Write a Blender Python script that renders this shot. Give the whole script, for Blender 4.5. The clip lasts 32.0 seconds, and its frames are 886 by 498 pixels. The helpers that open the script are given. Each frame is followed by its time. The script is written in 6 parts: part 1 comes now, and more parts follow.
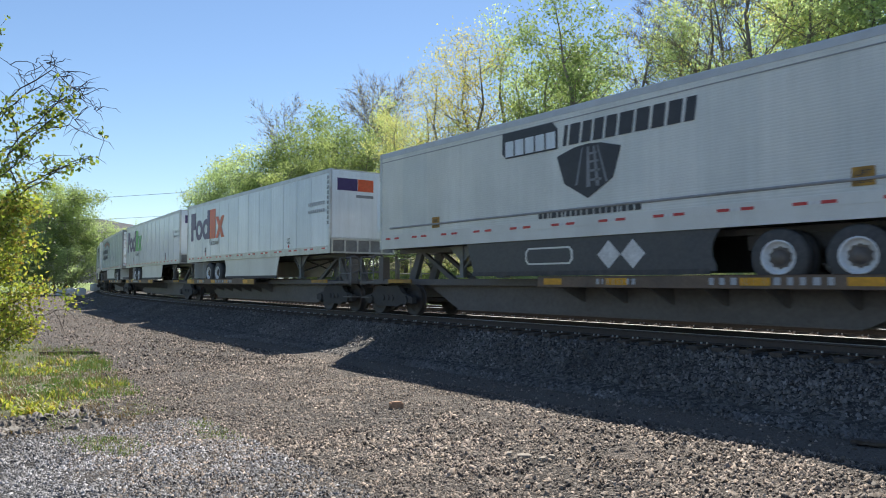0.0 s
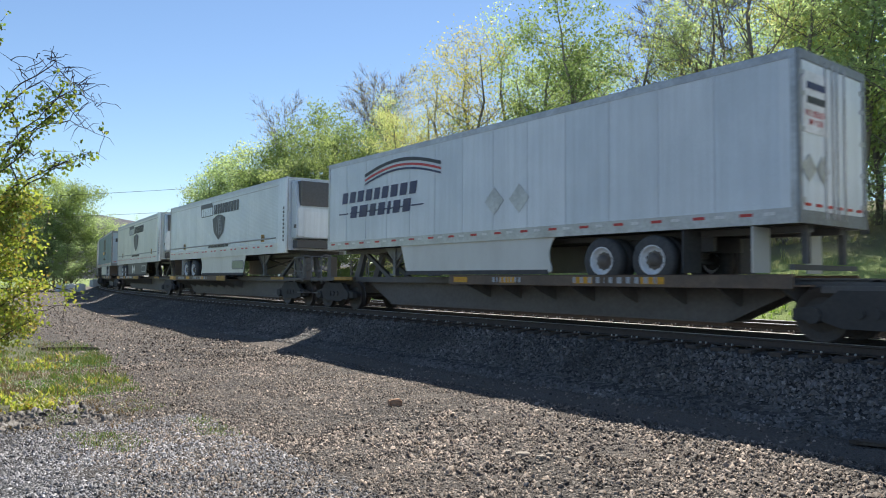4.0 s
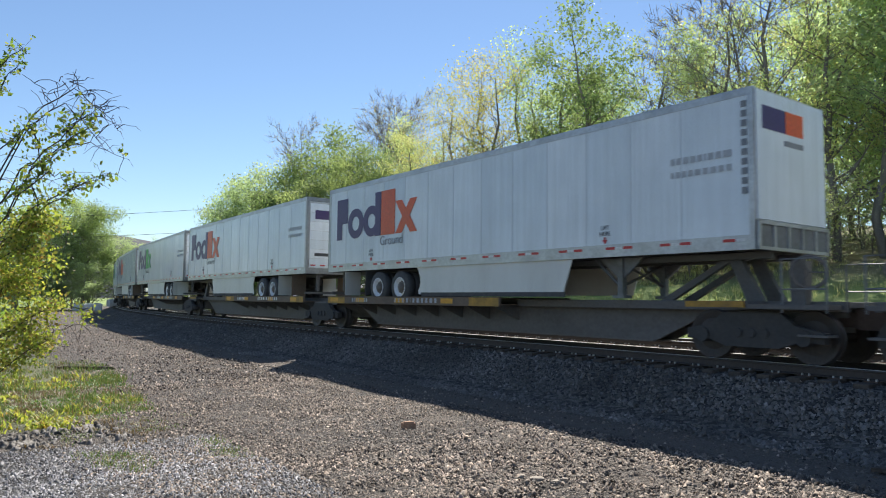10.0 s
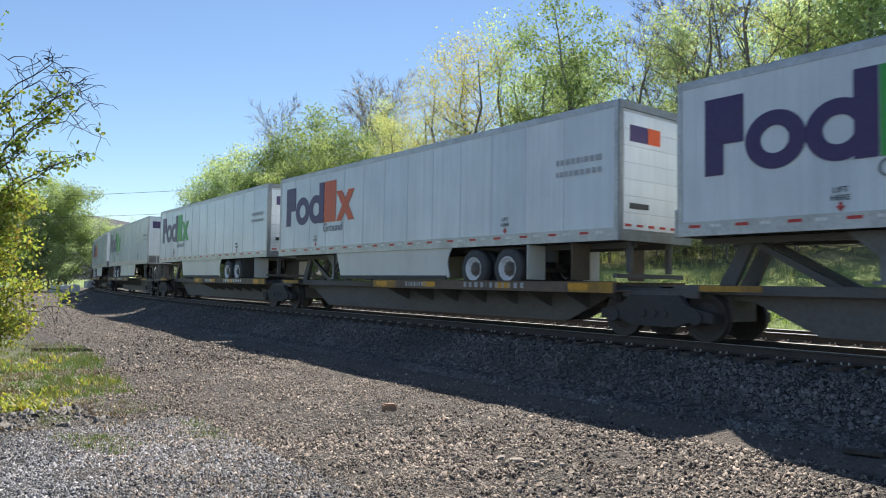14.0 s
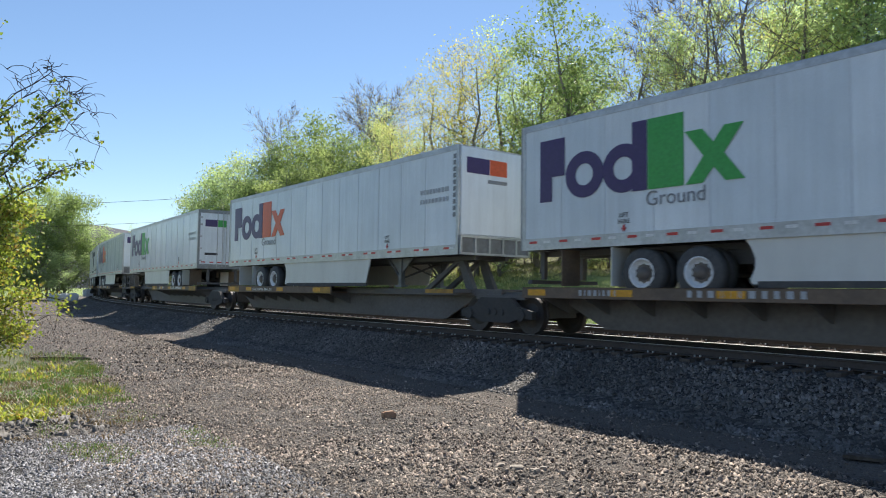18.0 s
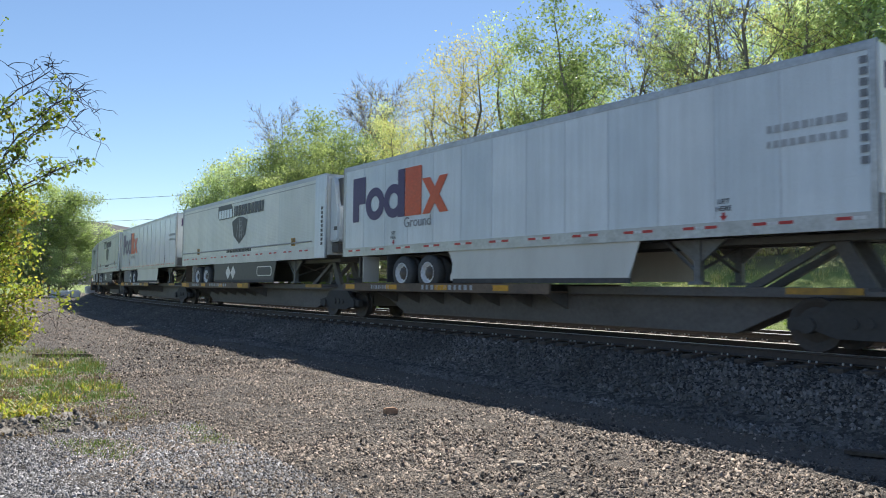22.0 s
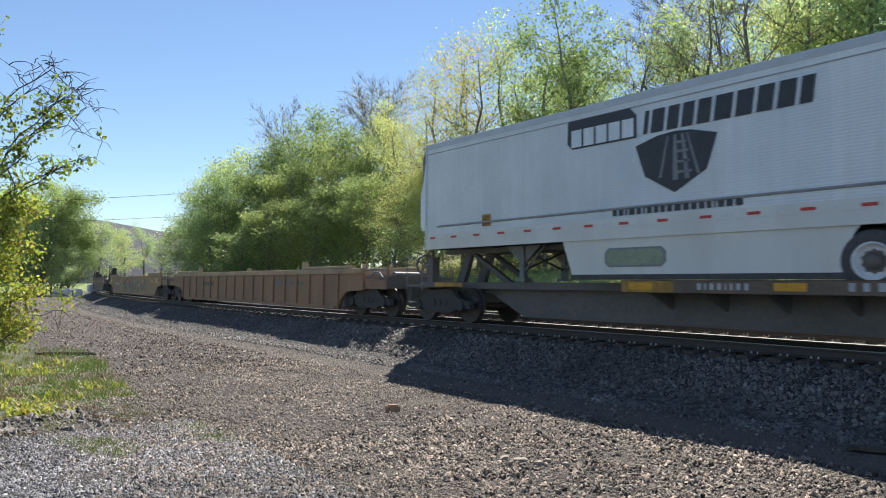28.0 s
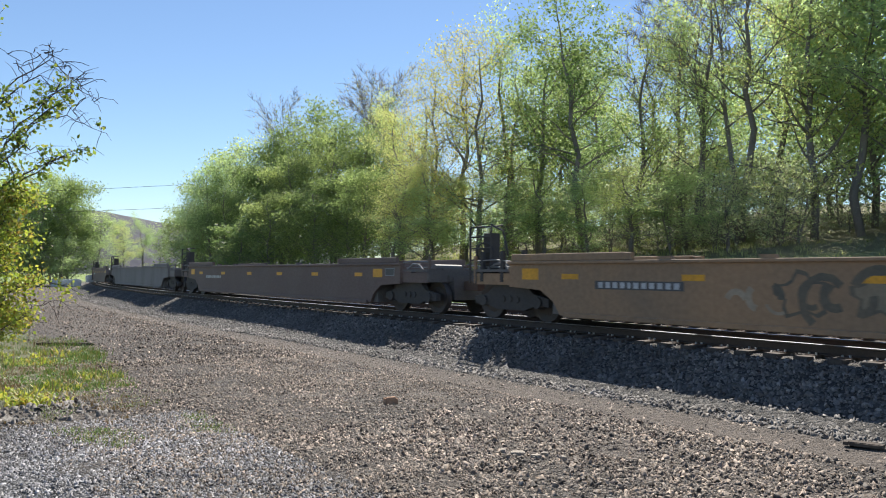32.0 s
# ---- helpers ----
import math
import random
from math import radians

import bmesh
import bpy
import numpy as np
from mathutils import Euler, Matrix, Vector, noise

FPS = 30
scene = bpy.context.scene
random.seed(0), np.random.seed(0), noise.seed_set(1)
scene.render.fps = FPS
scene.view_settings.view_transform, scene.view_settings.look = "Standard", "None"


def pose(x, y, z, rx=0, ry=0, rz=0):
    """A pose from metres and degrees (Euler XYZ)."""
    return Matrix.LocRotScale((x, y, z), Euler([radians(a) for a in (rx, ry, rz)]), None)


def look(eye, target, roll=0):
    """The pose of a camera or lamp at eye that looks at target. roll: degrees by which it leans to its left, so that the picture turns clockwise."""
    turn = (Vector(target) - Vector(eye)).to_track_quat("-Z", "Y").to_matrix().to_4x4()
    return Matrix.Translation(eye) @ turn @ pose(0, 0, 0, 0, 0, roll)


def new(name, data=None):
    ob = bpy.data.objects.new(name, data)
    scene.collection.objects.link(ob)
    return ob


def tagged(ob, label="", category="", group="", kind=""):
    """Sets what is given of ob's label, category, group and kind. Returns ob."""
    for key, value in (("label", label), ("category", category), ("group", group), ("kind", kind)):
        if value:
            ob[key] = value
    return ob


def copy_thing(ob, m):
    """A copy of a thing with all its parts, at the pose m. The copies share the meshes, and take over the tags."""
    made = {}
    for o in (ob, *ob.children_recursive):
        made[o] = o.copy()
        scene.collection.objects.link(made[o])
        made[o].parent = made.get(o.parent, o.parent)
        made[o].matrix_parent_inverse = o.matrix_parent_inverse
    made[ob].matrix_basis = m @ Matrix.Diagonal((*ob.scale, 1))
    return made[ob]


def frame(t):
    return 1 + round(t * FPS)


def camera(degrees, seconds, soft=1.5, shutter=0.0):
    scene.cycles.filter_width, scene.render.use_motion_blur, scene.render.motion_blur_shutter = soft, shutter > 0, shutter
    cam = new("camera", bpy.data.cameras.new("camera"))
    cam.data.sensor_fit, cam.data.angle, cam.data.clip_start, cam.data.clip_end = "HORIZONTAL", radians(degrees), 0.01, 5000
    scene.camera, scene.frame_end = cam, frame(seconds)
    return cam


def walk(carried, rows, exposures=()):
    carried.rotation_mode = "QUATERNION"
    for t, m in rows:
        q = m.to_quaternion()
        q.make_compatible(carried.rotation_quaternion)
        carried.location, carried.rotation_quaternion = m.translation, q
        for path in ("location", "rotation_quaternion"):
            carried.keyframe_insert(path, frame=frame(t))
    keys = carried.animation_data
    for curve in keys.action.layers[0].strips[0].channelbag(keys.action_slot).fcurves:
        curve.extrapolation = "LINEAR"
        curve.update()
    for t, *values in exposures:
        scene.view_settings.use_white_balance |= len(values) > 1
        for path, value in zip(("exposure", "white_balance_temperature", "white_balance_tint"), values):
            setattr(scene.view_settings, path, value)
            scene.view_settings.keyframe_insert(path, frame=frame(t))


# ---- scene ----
cam = camera(64.0, 32.0, soft=1.0, shutter=0.14)
# seconds and the three angles of a hand-held camera that stays on one spot
TURNS = """
0 92.62 -0.03 0.43; 0.5 92.60 -0.14 0.57; 1 92.61 -0.18 0.64; 1.5 92.63 -0.30 0.64; 2 92.66 -0.32 0.65;
2.5 92.62 -0.33 0.63; 3 92.52 -0.41 0.54; 3.5 92.43 -0.41 0.46; 5.5 92.63 -0.25 0.28; 6 92.67 -0.07 0.32;
6.5 92.68 0.47 0.44; 7 92.97 -0.19 0.45; 7.5 93.29 -0.04 0.75; 8 93.59 -0.17 1.02; 8.5 94.15 0.14 1.57;
9 94.38 -0.35 1.73; 9.5 94.49 0.05 1.87; 10 94.19 -0.71 1.54; 10.5 93.90 -1.00 0.66; 11 93.61 -1.12 -0.39;
11.5 93.14 -0.64 -0.27; 12 92.70 -0.67 -0.18; 12.5 92.69 -0.80 -0.14; 13 92.74 -1.01 -0.05; 13.5 92.77 -1.05 0.00;
14 92.85 -0.98 0.04; 14.5 93.22 -1.17 0.12; 16.5 93.71 -0.90 -0.23; 17 93.71 -0.80 -0.19; 17.5 93.62 -0.74 -0.07;
18 93.41 -0.72 -0.03; 18.5 93.23 -0.63 0.07; 19 93.17 -0.55 0.10; 19.5 93.14 -0.64 0.11; 20 93.11 -0.66 0.10;
20.5 93.12 -0.73 0.06; 21 93.15 -0.68 0.00; 21.5 93.16 -0.68 -0.00; 22 93.11 -0.64 0.09; 22.5 92.98 -0.63 0.10;
23 92.92 -0.63 0.09; 23.5 92.96 -0.51 0.07; 24 93.02 -0.51 0.06; 24.5 93.12 -0.56 0.08; 25 93.15 -0.56 0.14;
25.5 93.11 -0.63 0.16; 27.5 92.91 -0.46 0.21; 28 92.88 -0.42 0.22; 28.5 92.83 -0.33 0.23; 29 92.78 -0.48 0.26;
29.5 92.65 -0.32 0.29; 30 92.54 -0.44 0.33; 30.5 92.50 -0.57 0.30; 31 92.50 -0.67 0.29; 31.5 92.42 -0.61 0.23;
32 92.33 -0.85 0.13;
"""
EYE = (0.0, 0.0, 1.6)
PATH = [tuple(float(v) for v in row.split()) for row in TURNS.replace("\n", " ").split(";") if row.strip()]
walk(cam, [(t, pose(*EYE, a, b, c)) for t, a, b, c in PATH])

# ---- light ----
SUN_AZ, SUN_EL = 7.0, 47.5
world = bpy.data.worlds.new("sky")
scene.world = world
world.use_nodes = True
sky = world.node_tree.nodes.new("ShaderNodeTexSky")
sky.sky_type, sky.sun_disc = "NISHITA", False
sky.sun_elevation, sky.sun_rotation = radians(SUN_EL), radians(SUN_AZ)
sky.air_density, sky.dust_density, sky.ozone_density = 1.0, 0.05, 4.0
back = world.node_tree.nodes["Background"]
back.inputs["Strength"].default_value = 0.083
world.node_tree.links.new(sky.outputs["Color"], back.inputs["Color"])
sun_dir = Vector((math.sin(radians(SUN_AZ)) * math.cos(radians(SUN_EL)), math.cos(radians(SUN_AZ)) * math.cos(radians(SUN_EL)), math.sin(radians(SUN_EL))))
sun = new("sun", bpy.data.lights.new("sun", "SUN"))
sun.data.energy, sun.data.angle, sun.data.color = 5.0, radians(0.5), (1.0, 0.95, 0.86)
sun.matrix_world = look(sun_dir * 200, (0, 0, 0))
scene.view_settings.exposure = 0.72

# ---- materials ----
def nodes_of(name):
    m = bpy.data.materials.new(name)
    m.use_nodes = True
    nt = m.node_tree
    return m, nt, nt.nodes["Principled BSDF"]


def ramp(nt, fac, stops):
    r = nt.nodes.new("ShaderNodeValToRGB")
    el = r.color_ramp.elements
    while len(el) < len(stops):
        el.new(0.5)
    for e, (p, c) in zip(el, stops):
        e.position, e.color = p, (*c, 1)
    nt.links.new(fac, r.inputs["Fac"])
    return r.outputs["Color"]


def coords(nt, space="Object"):
    return nt.nodes.new("ShaderNodeTexCoord").outputs[space]


def tex(nt, kind, vec, scale, **kw):
    n = nt.nodes.new(kind)
    n.inputs["Scale"].default_value = scale
    for k, v in kw.items():
        if k in n.inputs:
            n.inputs[k].default_value = v
    nt.links.new(vec, n.inputs["Vector"])
    return n


def mixc(nt, a, b, fac, kind="MIX"):
    n = nt.nodes.new("ShaderNodeMix")
    n.data_type, n.blend_type = "RGBA", kind
    for sock, v in ((n.inputs[0], fac), (n.inputs[6], a), (n.inputs[7], b)):
        if isinstance(v, (int, float)):
            sock.default_value = v
        elif isinstance(v, tuple):
            sock.default_value = (*v, 1)
        else:
            nt.links.new(v, sock)
    return n.outputs[2]


def bump(nt, bsdf, height, strength, dist):
    b = nt.nodes.new("ShaderNodeBump")
    b.inputs["Strength"].default_value, b.inputs["Distance"].default_value = strength, dist
    nt.links.new(height, b.inputs["Height"])
    nt.links.new(b.outputs["Normal"], bsdf.inputs["Normal"])


def plain(name, col, rough=0.6, metal=0.0, dirt=(0.12, 0.1, 0.08), amount=0.35, scale=1.2, grain=18.0, relief=0.15, streak=1.0):
    """Painted or bare surface with grime at two scales."""
    m, nt, b = nodes_of(name)
    v = coords(nt)
    mp = nt.nodes.new("ShaderNodeMapping")
    mp.inputs["Scale"].default_value = (1, 1, 1.0 / streak)
    nt.links.new(v, mp.inputs["Vector"])
    big = tex(nt, "ShaderNodeTexNoise", mp.outputs["Vector"], scale, Detail=5, Roughness=0.62).outputs["Fac"]
    small = tex(nt, "ShaderNodeTexNoise", v, grain, Detail=3).outputs["Fac"]
    f = ramp(nt, big, [(0.42, (0, 0, 0)), (0.75, (1, 1, 1))])
    mul = nt.nodes.new("ShaderNodeMath")
    mul.operation = "MULTIPLY"
    mul.inputs[1].default_value = amount
    nt.links.new(f, mul.inputs[0])
    c = mixc(nt, col, dirt, mul.outputs[0])
    g = ramp(nt, small, [(0.3, (0.82, 0.82, 0.82)), (0.7, (1.06, 1.06, 1.06))])
    c = mixc(nt, c, g, 1.0, "MULTIPLY")
    nt.links.new(c, b.inputs["Base Color"])
    b.inputs["Roughness"].default_value, b.inputs["Metallic"].default_value = rough, metal
    bump(nt, b, small, relief, 0.004)
    return m


def stone_mat(name, lo, hi, island=True):
    m, nt, b = nodes_of(name)
    g = nt.nodes.new("ShaderNodeNewGeometry").outputs["Random Per Island"]
    # Last stop whitens the palest stones, a stand-in for specular sparkle.
    c = ramp(nt, g, [(0.0, lo), (0.55, tuple((p + q) / 2 for p, q in zip(lo, hi))), (0.93, hi), (1.0, tuple(min(0.75, 1.5 * q) for q in hi))])
    s = tex(nt, "ShaderNodeTexNoise", coords(nt), 60, Detail=3).outputs["Fac"]
    wide = tex(nt, "ShaderNodeTexNoise", coords(nt), 0.45, Detail=4, Roughness=0.6).outputs["Fac"]
    c = mixc(nt, c, ramp(nt, wide, [(0.35, (0.6, 0.57, 0.54)), (0.65, (1.15, 1.12, 1.09))]), 1.0, "MULTIPLY")
    c = mixc(nt, c, ramp(nt, s, [(0.3, (0.7, 0.7, 0.7)), (0.7, (1.15, 1.12, 1.1))]), 1.0, "MULTIPLY")
    nt.links.new(c, b.inputs["Base Color"])
    b.inputs["Roughness"].default_value = 0.72
    bump(nt, b, s, 0.5, 0.012)
    return m


def leaf_mat(name, cols, glow=0.45):
    """Thin leaves: part of the light goes through."""
    m, nt, b = nodes_of(name)
    g = nt.nodes.new("ShaderNodeNewGeometry").outputs["Random Per Island"]
    n = len(cols)
    c = ramp(nt, g, [(i / (n - 1), k) for i, k in enumerate(cols)])
    o = nt.nodes.new("ShaderNodeObjectInfo").outputs["Random"]
    c = mixc(nt, c, ramp(nt, o, [(0, (0.8, 0.86, 0.8)), (1, (1.15, 1.08, 1.0))]), 1.0, "MULTIPLY")
    nt.links.new(c, b.inputs["Base Color"])
    b.inputs["Roughness"].default_value = 0.5
    tr = nt.nodes.new("ShaderNodeBsdfTranslucent")
    nt.links.new(mixc(nt, c, (1.35, 1.45, 1.05), 1.0, "MULTIPLY"), tr.inputs["Color"])
    mx = nt.nodes.new("ShaderNodeMixShader")
    mx.inputs[0].default_value = glow
    nt.links.new(b.outputs[0], mx.inputs[1])
    nt.links.new(tr.outputs[0], mx.inputs[2])
    nt.links.new(mx.outputs[0], nt.nodes["Material Output"].inputs["Surface"])
    return m


def ground_mat():
    """Gravel, dirt, ballast and grass by place along and across the track."""
    m, nt, b = nodes_of("ground_cover")
    v = coords(nt)
    att = nt.nodes.new("ShaderNodeAttribute")
    att.attribute_name = "zone"
    sep = nt.nodes.new("ShaderNodeSeparateColor")
    nt.links.new(att.outputs["Color"], sep.inputs[0])
    vor = tex(nt, "ShaderNodeTexVoronoi", v, 34.0, Randomness=1.0)
    vor2 = tex(nt, "ShaderNodeTexVoronoi", v, 11.0, Randomness=1.0)
    nz = tex(nt, "ShaderNodeTexNoise", v, 0.55, Detail=6, Roughness=0.6).outputs["Fac"]
    mp = nt.nodes.new("ShaderNodeMapping")
    mp.inputs["Rotation"].default_value = (0, 0, -radians(90 + 38.11))
    mp.inputs["Scale"].default_value = (0.14, 1.0, 1.0)
    nt.links.new(v, mp.inputs["Vector"])
    lane = tex(nt, "ShaderNodeTexNoise", mp.outputs["Vector"], 0.9, Detail=4, Roughness=0.55).outputs["Fac"]
    nf = tex(nt, "ShaderNodeTexNoise", v, 35.0, Detail=4, Roughness=0.7).outputs["Fac"]
    bw = nt.nodes.new("ShaderNodeSeparateColor")
    nt.links.new(vor.outputs["Color"], bw.inputs[0])
    bw2 = nt.nodes.new("ShaderNodeSeparateColor")
    nt.links.new(vor2.outputs["Color"], bw2.inputs[0])
    # Bed tones run dark: shade between the loose stones, put into colour.
    gravel = ramp(nt, bw.outputs[0], [(0, (0.018, 0.014, 0.011)), (0.5, (0.055, 0.045, 0.037)), (0.85, (0.15, 0.127, 0.106)), (1, (0.36, 0.32, 0.28))])
    dirt = ramp(nt, nf, [(0.25, (0.1, 0.08, 0.065)), (0.75, (0.22, 0.182, 0.152))])
    stones = ramp(nt, bw2.outputs[0], [(0, (0.04, 0.037, 0.034)), (0.6, (0.1, 0.092, 0.084)), (1, (0.2, 0.183, 0.166))])
    patch = ramp(nt, nz, [(0.42, (0, 0, 0)), (0.6, (1, 1, 1))])
    road = mixc(nt, gravel, dirt, ramp(nt, lane, [(0.52, (0, 0, 0)), (0.66, (0.45, 0.45, 0.45))]))
    road = mixc(nt, road, dirt, mixc(nt, patch, (0.25, 0.25, 0.25), 1.0, "MULTIPLY"))
    bare = nt.nodes.new("ShaderNodeAttribute")
    bare.attribute_name = "bare"
    road = mixc(nt, road, dirt, bare.outputs["Fac"])
    grass = ramp(nt, nf, [(0.2, (0.13, 0.17, 0.045)), (0.55, (0.25, 0.33, 0.09)), (0.85, (0.4, 0.42, 0.17))])
    litter = ramp(nt, nf, [(0.2, (0.1, 0.085, 0.05)), (0.6, (0.2, 0.18, 0.1)), (0.85, (0.28, 0.27, 0.14))])
    # Dark bed again, with the gaps' shade in the grey stone colour.
    grey = ramp(nt, bw.outputs[0], [(0, (0.018, 0.018, 0.018)), (0.6, (0.06, 0.06, 0.062)), (1, (0.22, 0.22, 0.23))])
    c = mixc(nt, road, stones, sep.outputs[0])
    c = mixc(nt, c, grass, sep.outputs[1])
    c = mixc(nt, c, litter, sep.outputs[2])
    c = mixc(nt, c, grey, att.outputs["Alpha"])
    nt.links.new(c, b.inputs["Base Color"])
    b.inputs["Roughness"].default_value = 0.95
    h = nt.nodes.new("ShaderNodeMath")
    h.operation = "ADD"
    nt.links.new(vor.outputs["Distance"], h.inputs[0])
    nt.links.new(vor2.outputs["Distance"], h.inputs[1])
    h2 = nt.nodes.new("ShaderNodeMath")
    h2.operation = "MULTIPLY_ADD"
    h2.inputs[1].default_value = -1.0
    nt.links.new(h.outputs[0], h2.inputs[0])
    nt.links.new(nf, h2.inputs[2])
    bump(nt, b, h2.outputs[0], 0.9, 0.05)
    return m


def skin_mat(name, col, rough, grime, amount, fluted=False):
    """Painted trailer panels, each sheet a little different, with fine upright bands; fluted ones have fine level
    grooves.
    """
    m = plain(name, col, rough, 0.0, grime, amount, 0.5, 160, 0.02, 6.0)
    nt = m.node_tree
    b = nt.nodes["Principled BSDF"]
    was = b.inputs["Base Color"].links[0].from_socket
    sep = nt.nodes.new("ShaderNodeSeparateXYZ")
    nt.links.new(coords(nt), sep.inputs[0])
    half = nt.nodes.new("ShaderNodeMath")
    half.operation, half.inputs[1].default_value = "DIVIDE", 1.22
    nt.links.new(sep.outputs[0], half.inputs[0])
    cell = nt.nodes.new("ShaderNodeMath")
    cell.operation = "FLOOR"
    nt.links.new(half.outputs[0], cell.inputs[0])
    rnd = nt.nodes.new("ShaderNodeTexWhiteNoise")
    rnd.noise_dimensions = "2D"
    both = nt.nodes.new("ShaderNodeCombineXYZ")
    nt.links.new(cell.outputs[0], both.inputs[0])
    nt.links.new(nt.nodes.new("ShaderNodeObjectInfo").outputs["Random"], both.inputs[1])
    nt.links.new(both.outputs[0], rnd.inputs["Vector"])
    sheet = ramp(nt, rnd.outputs["Value"], [(0, (0.91, 0.93, 0.95)), (1, (1.04, 1.03, 1.03))])
    c = mixc(nt, was, sheet, 1.0, "MULTIPLY")
    mp = nt.nodes.new("ShaderNodeMapping")
    mp.inputs["Scale"].default_value = (7, 7, 0.25)
    nt.links.new(coords(nt), mp.inputs["Vector"])
    run = tex(nt, "ShaderNodeTexNoise", mp.outputs["Vector"], 1.0, Detail=4, Roughness=0.6).outputs["Fac"]
    low = 0.95 if fluted else 0.92
    c = mixc(nt, c, ramp(nt, run, [(0.3, (low, low, low - 0.01)), (0.6, (1.02, 1.02, 1.02))]), 1.0, "MULTIPLY")
    if fluted:
        wave = nt.nodes.new("ShaderNodeTexWave")
        wave.wave_type, wave.bands_direction = "BANDS", "Z"
        wave.inputs["Scale"].default_value = 5.6
        nt.links.new(coords(nt), wave.inputs["Vector"])
        bump(nt, b, wave.outputs["Fac"], 0.5, 0.006)
        c = mixc(nt, c, ramp(nt, wave.outputs["Fac"], [(0.0, (0.92, 0.92, 0.92)), (0.2, (1.0, 1.0, 1.0))]), 1.0, "MULTIPLY")
    # soft blotches where washing stopped
    blot = tex(nt, "ShaderNodeTexNoise", coords(nt), 0.9, Detail=3, Roughness=0.5).outputs["Fac"]
    c = mixc(nt, c, ramp(nt, blot, [(0.35, (0.94, 0.95, 0.95)), (0.65, (1.03, 1.03, 1.02))]), 1.0, "MULTIPLY")
    nt.links.new(c, b.inputs["Base Color"])
    return m


# The bluish cast of the white stands in for reflected sky.
WHITE = skin_mat("white_trailer_skin", (0.84, 0.89, 0.93), 0.2, (0.5, 0.52, 0.53), 0.3)
CREAM = skin_mat("weathered_white_skin", (0.86, 0.865, 0.82), 0.3, (0.52, 0.5, 0.44), 0.4, True)
RUBRAIL = plain("grey_rub_rail", (0.36, 0.37, 0.38), 0.4, 0.2, (0.2, 0.19, 0.17), 0.5, 2.0)
TOPGREY = plain("pale_grey_top_rail", (0.6, 0.63, 0.66), 0.4, 0.1, (0.3, 0.3, 0.3), 0.4, 1.5, 60)
ENDFRAME = plain("grey_steel_door_frame", (0.3, 0.32, 0.33), 0.5, 0.2, (0.16, 0.13, 0.1), 0.5, 2.0)
HUBDARK = plain("greasy_hub_steel", (0.16, 0.14, 0.125), 0.5, 0.3, (0.07, 0.05, 0.04), 0.6, 9.0)
PEARL = skin_mat("clean_white_fluted_skin", (0.83, 0.875, 0.9), 0.25, (0.55, 0.57, 0.57), 0.3, True)
# Grey-white paint underneath; the blue is skylight in shade, put into colour.
BLUEGREY = skin_mat("blue_tinted_grey_skin", (0.48, 0.6, 0.7), 0.22, (0.3, 0.36, 0.4), 0.4)
SEAM = plain("panel_seam_paint", (0.7, 0.75, 0.79), 0.4, 0, (0.25, 0.25, 0.25), 0.4, 1.0, 30, 0.05, 5.0)
ALU = plain("dull_aluminium", (0.55, 0.56, 0.57), 0.42, 0.6, (0.2, 0.18, 0.16), 0.5, 1.5)
SKIRT = plain("white_skirt_panel", (0.78, 0.78, 0.74), 0.4, 0, (0.4, 0.38, 0.34), 0.4, 0.8, 120, 0.03, 3.0)
# Skirt, frame, steel, sill and rubber darks are raised to carry veiling glare.
DARKSKIRT = plain("dark_grey_skirt_panel", (0.075, 0.078, 0.085), 0.5, 0, (0.12, 0.11, 0.1), 0.5, 0.8)
BLACK = plain("black_frame_paint", (0.12, 0.118, 0.118), 0.6, 0, (0.11, 0.095, 0.085), 0.6, 2.0)
DARKSTEEL = plain("grimy_dark_steel", (0.135, 0.127, 0.122), 0.65, 0.0, (0.18, 0.158, 0.14), 0.6, 2.0)
GREYSTEEL = plain("grey_galvanised_steel", (0.22, 0.23, 0.24), 0.55, 0.3, (0.1, 0.08, 0.07), 0.5, 3.0)
TRUCKSTEEL = plain("raised_black_truck_steel", (0.065, 0.062, 0.06), 0.85, 0.0, (0.1, 0.09, 0.08), 0.5, 2.0)
SILL = plain("raised_brown_black_sill", (0.165, 0.153, 0.145), 0.7, 0, (0.115, 0.106, 0.098), 0.7, 0.8, 12, 0.15, 0.4)
RUST = plain("rusty_steel", (0.13, 0.085, 0.065), 0.8, 0.1, (0.07, 0.05, 0.04), 0.6, 3.0)
RAIL = plain("worn_rail_steel", (0.78, 0.77, 0.76), 0.3, 0.55, (0.68, 0.65, 0.62), 0.3, 4.0, 30, 0.03)
RAILSIDE = plain("dark_rail_web", (0.075, 0.06, 0.052), 0.8, 0.0, (0.05, 0.04, 0.035), 0.6, 3.0)
RUBBER = plain("black_rubber", (0.075, 0.075, 0.077), 0.8, 0, (0.14, 0.13, 0.12), 0.5, 5.0)
HUB = plain("white_wheel_disc", (0.86, 0.88, 0.9), 0.35, 0, (0.45, 0.38, 0.3), 0.45, 5.0)
YELLOW = plain("worn_yellow_deck_paint", (0.5, 0.27, 0.04), 0.6, 0, (0.10, 0.07, 0.04), 0.85, 2.2)
AMBER = plain("amber_reflector", (0.75, 0.36, 0.02), 0.45, 0, (0.3, 0.15, 0.03), 0.3, 4)
BROWNDECK = plain("brown_worn_deck", (0.19, 0.135, 0.095), 0.7, 0, (0.09, 0.075, 0.062), 0.7, 1.6)
PURPLE = plain("purple_vinyl", (0.055, 0.03, 0.13), 0.4, 0, (0.1, 0.08, 0.16), 0.2, 2)
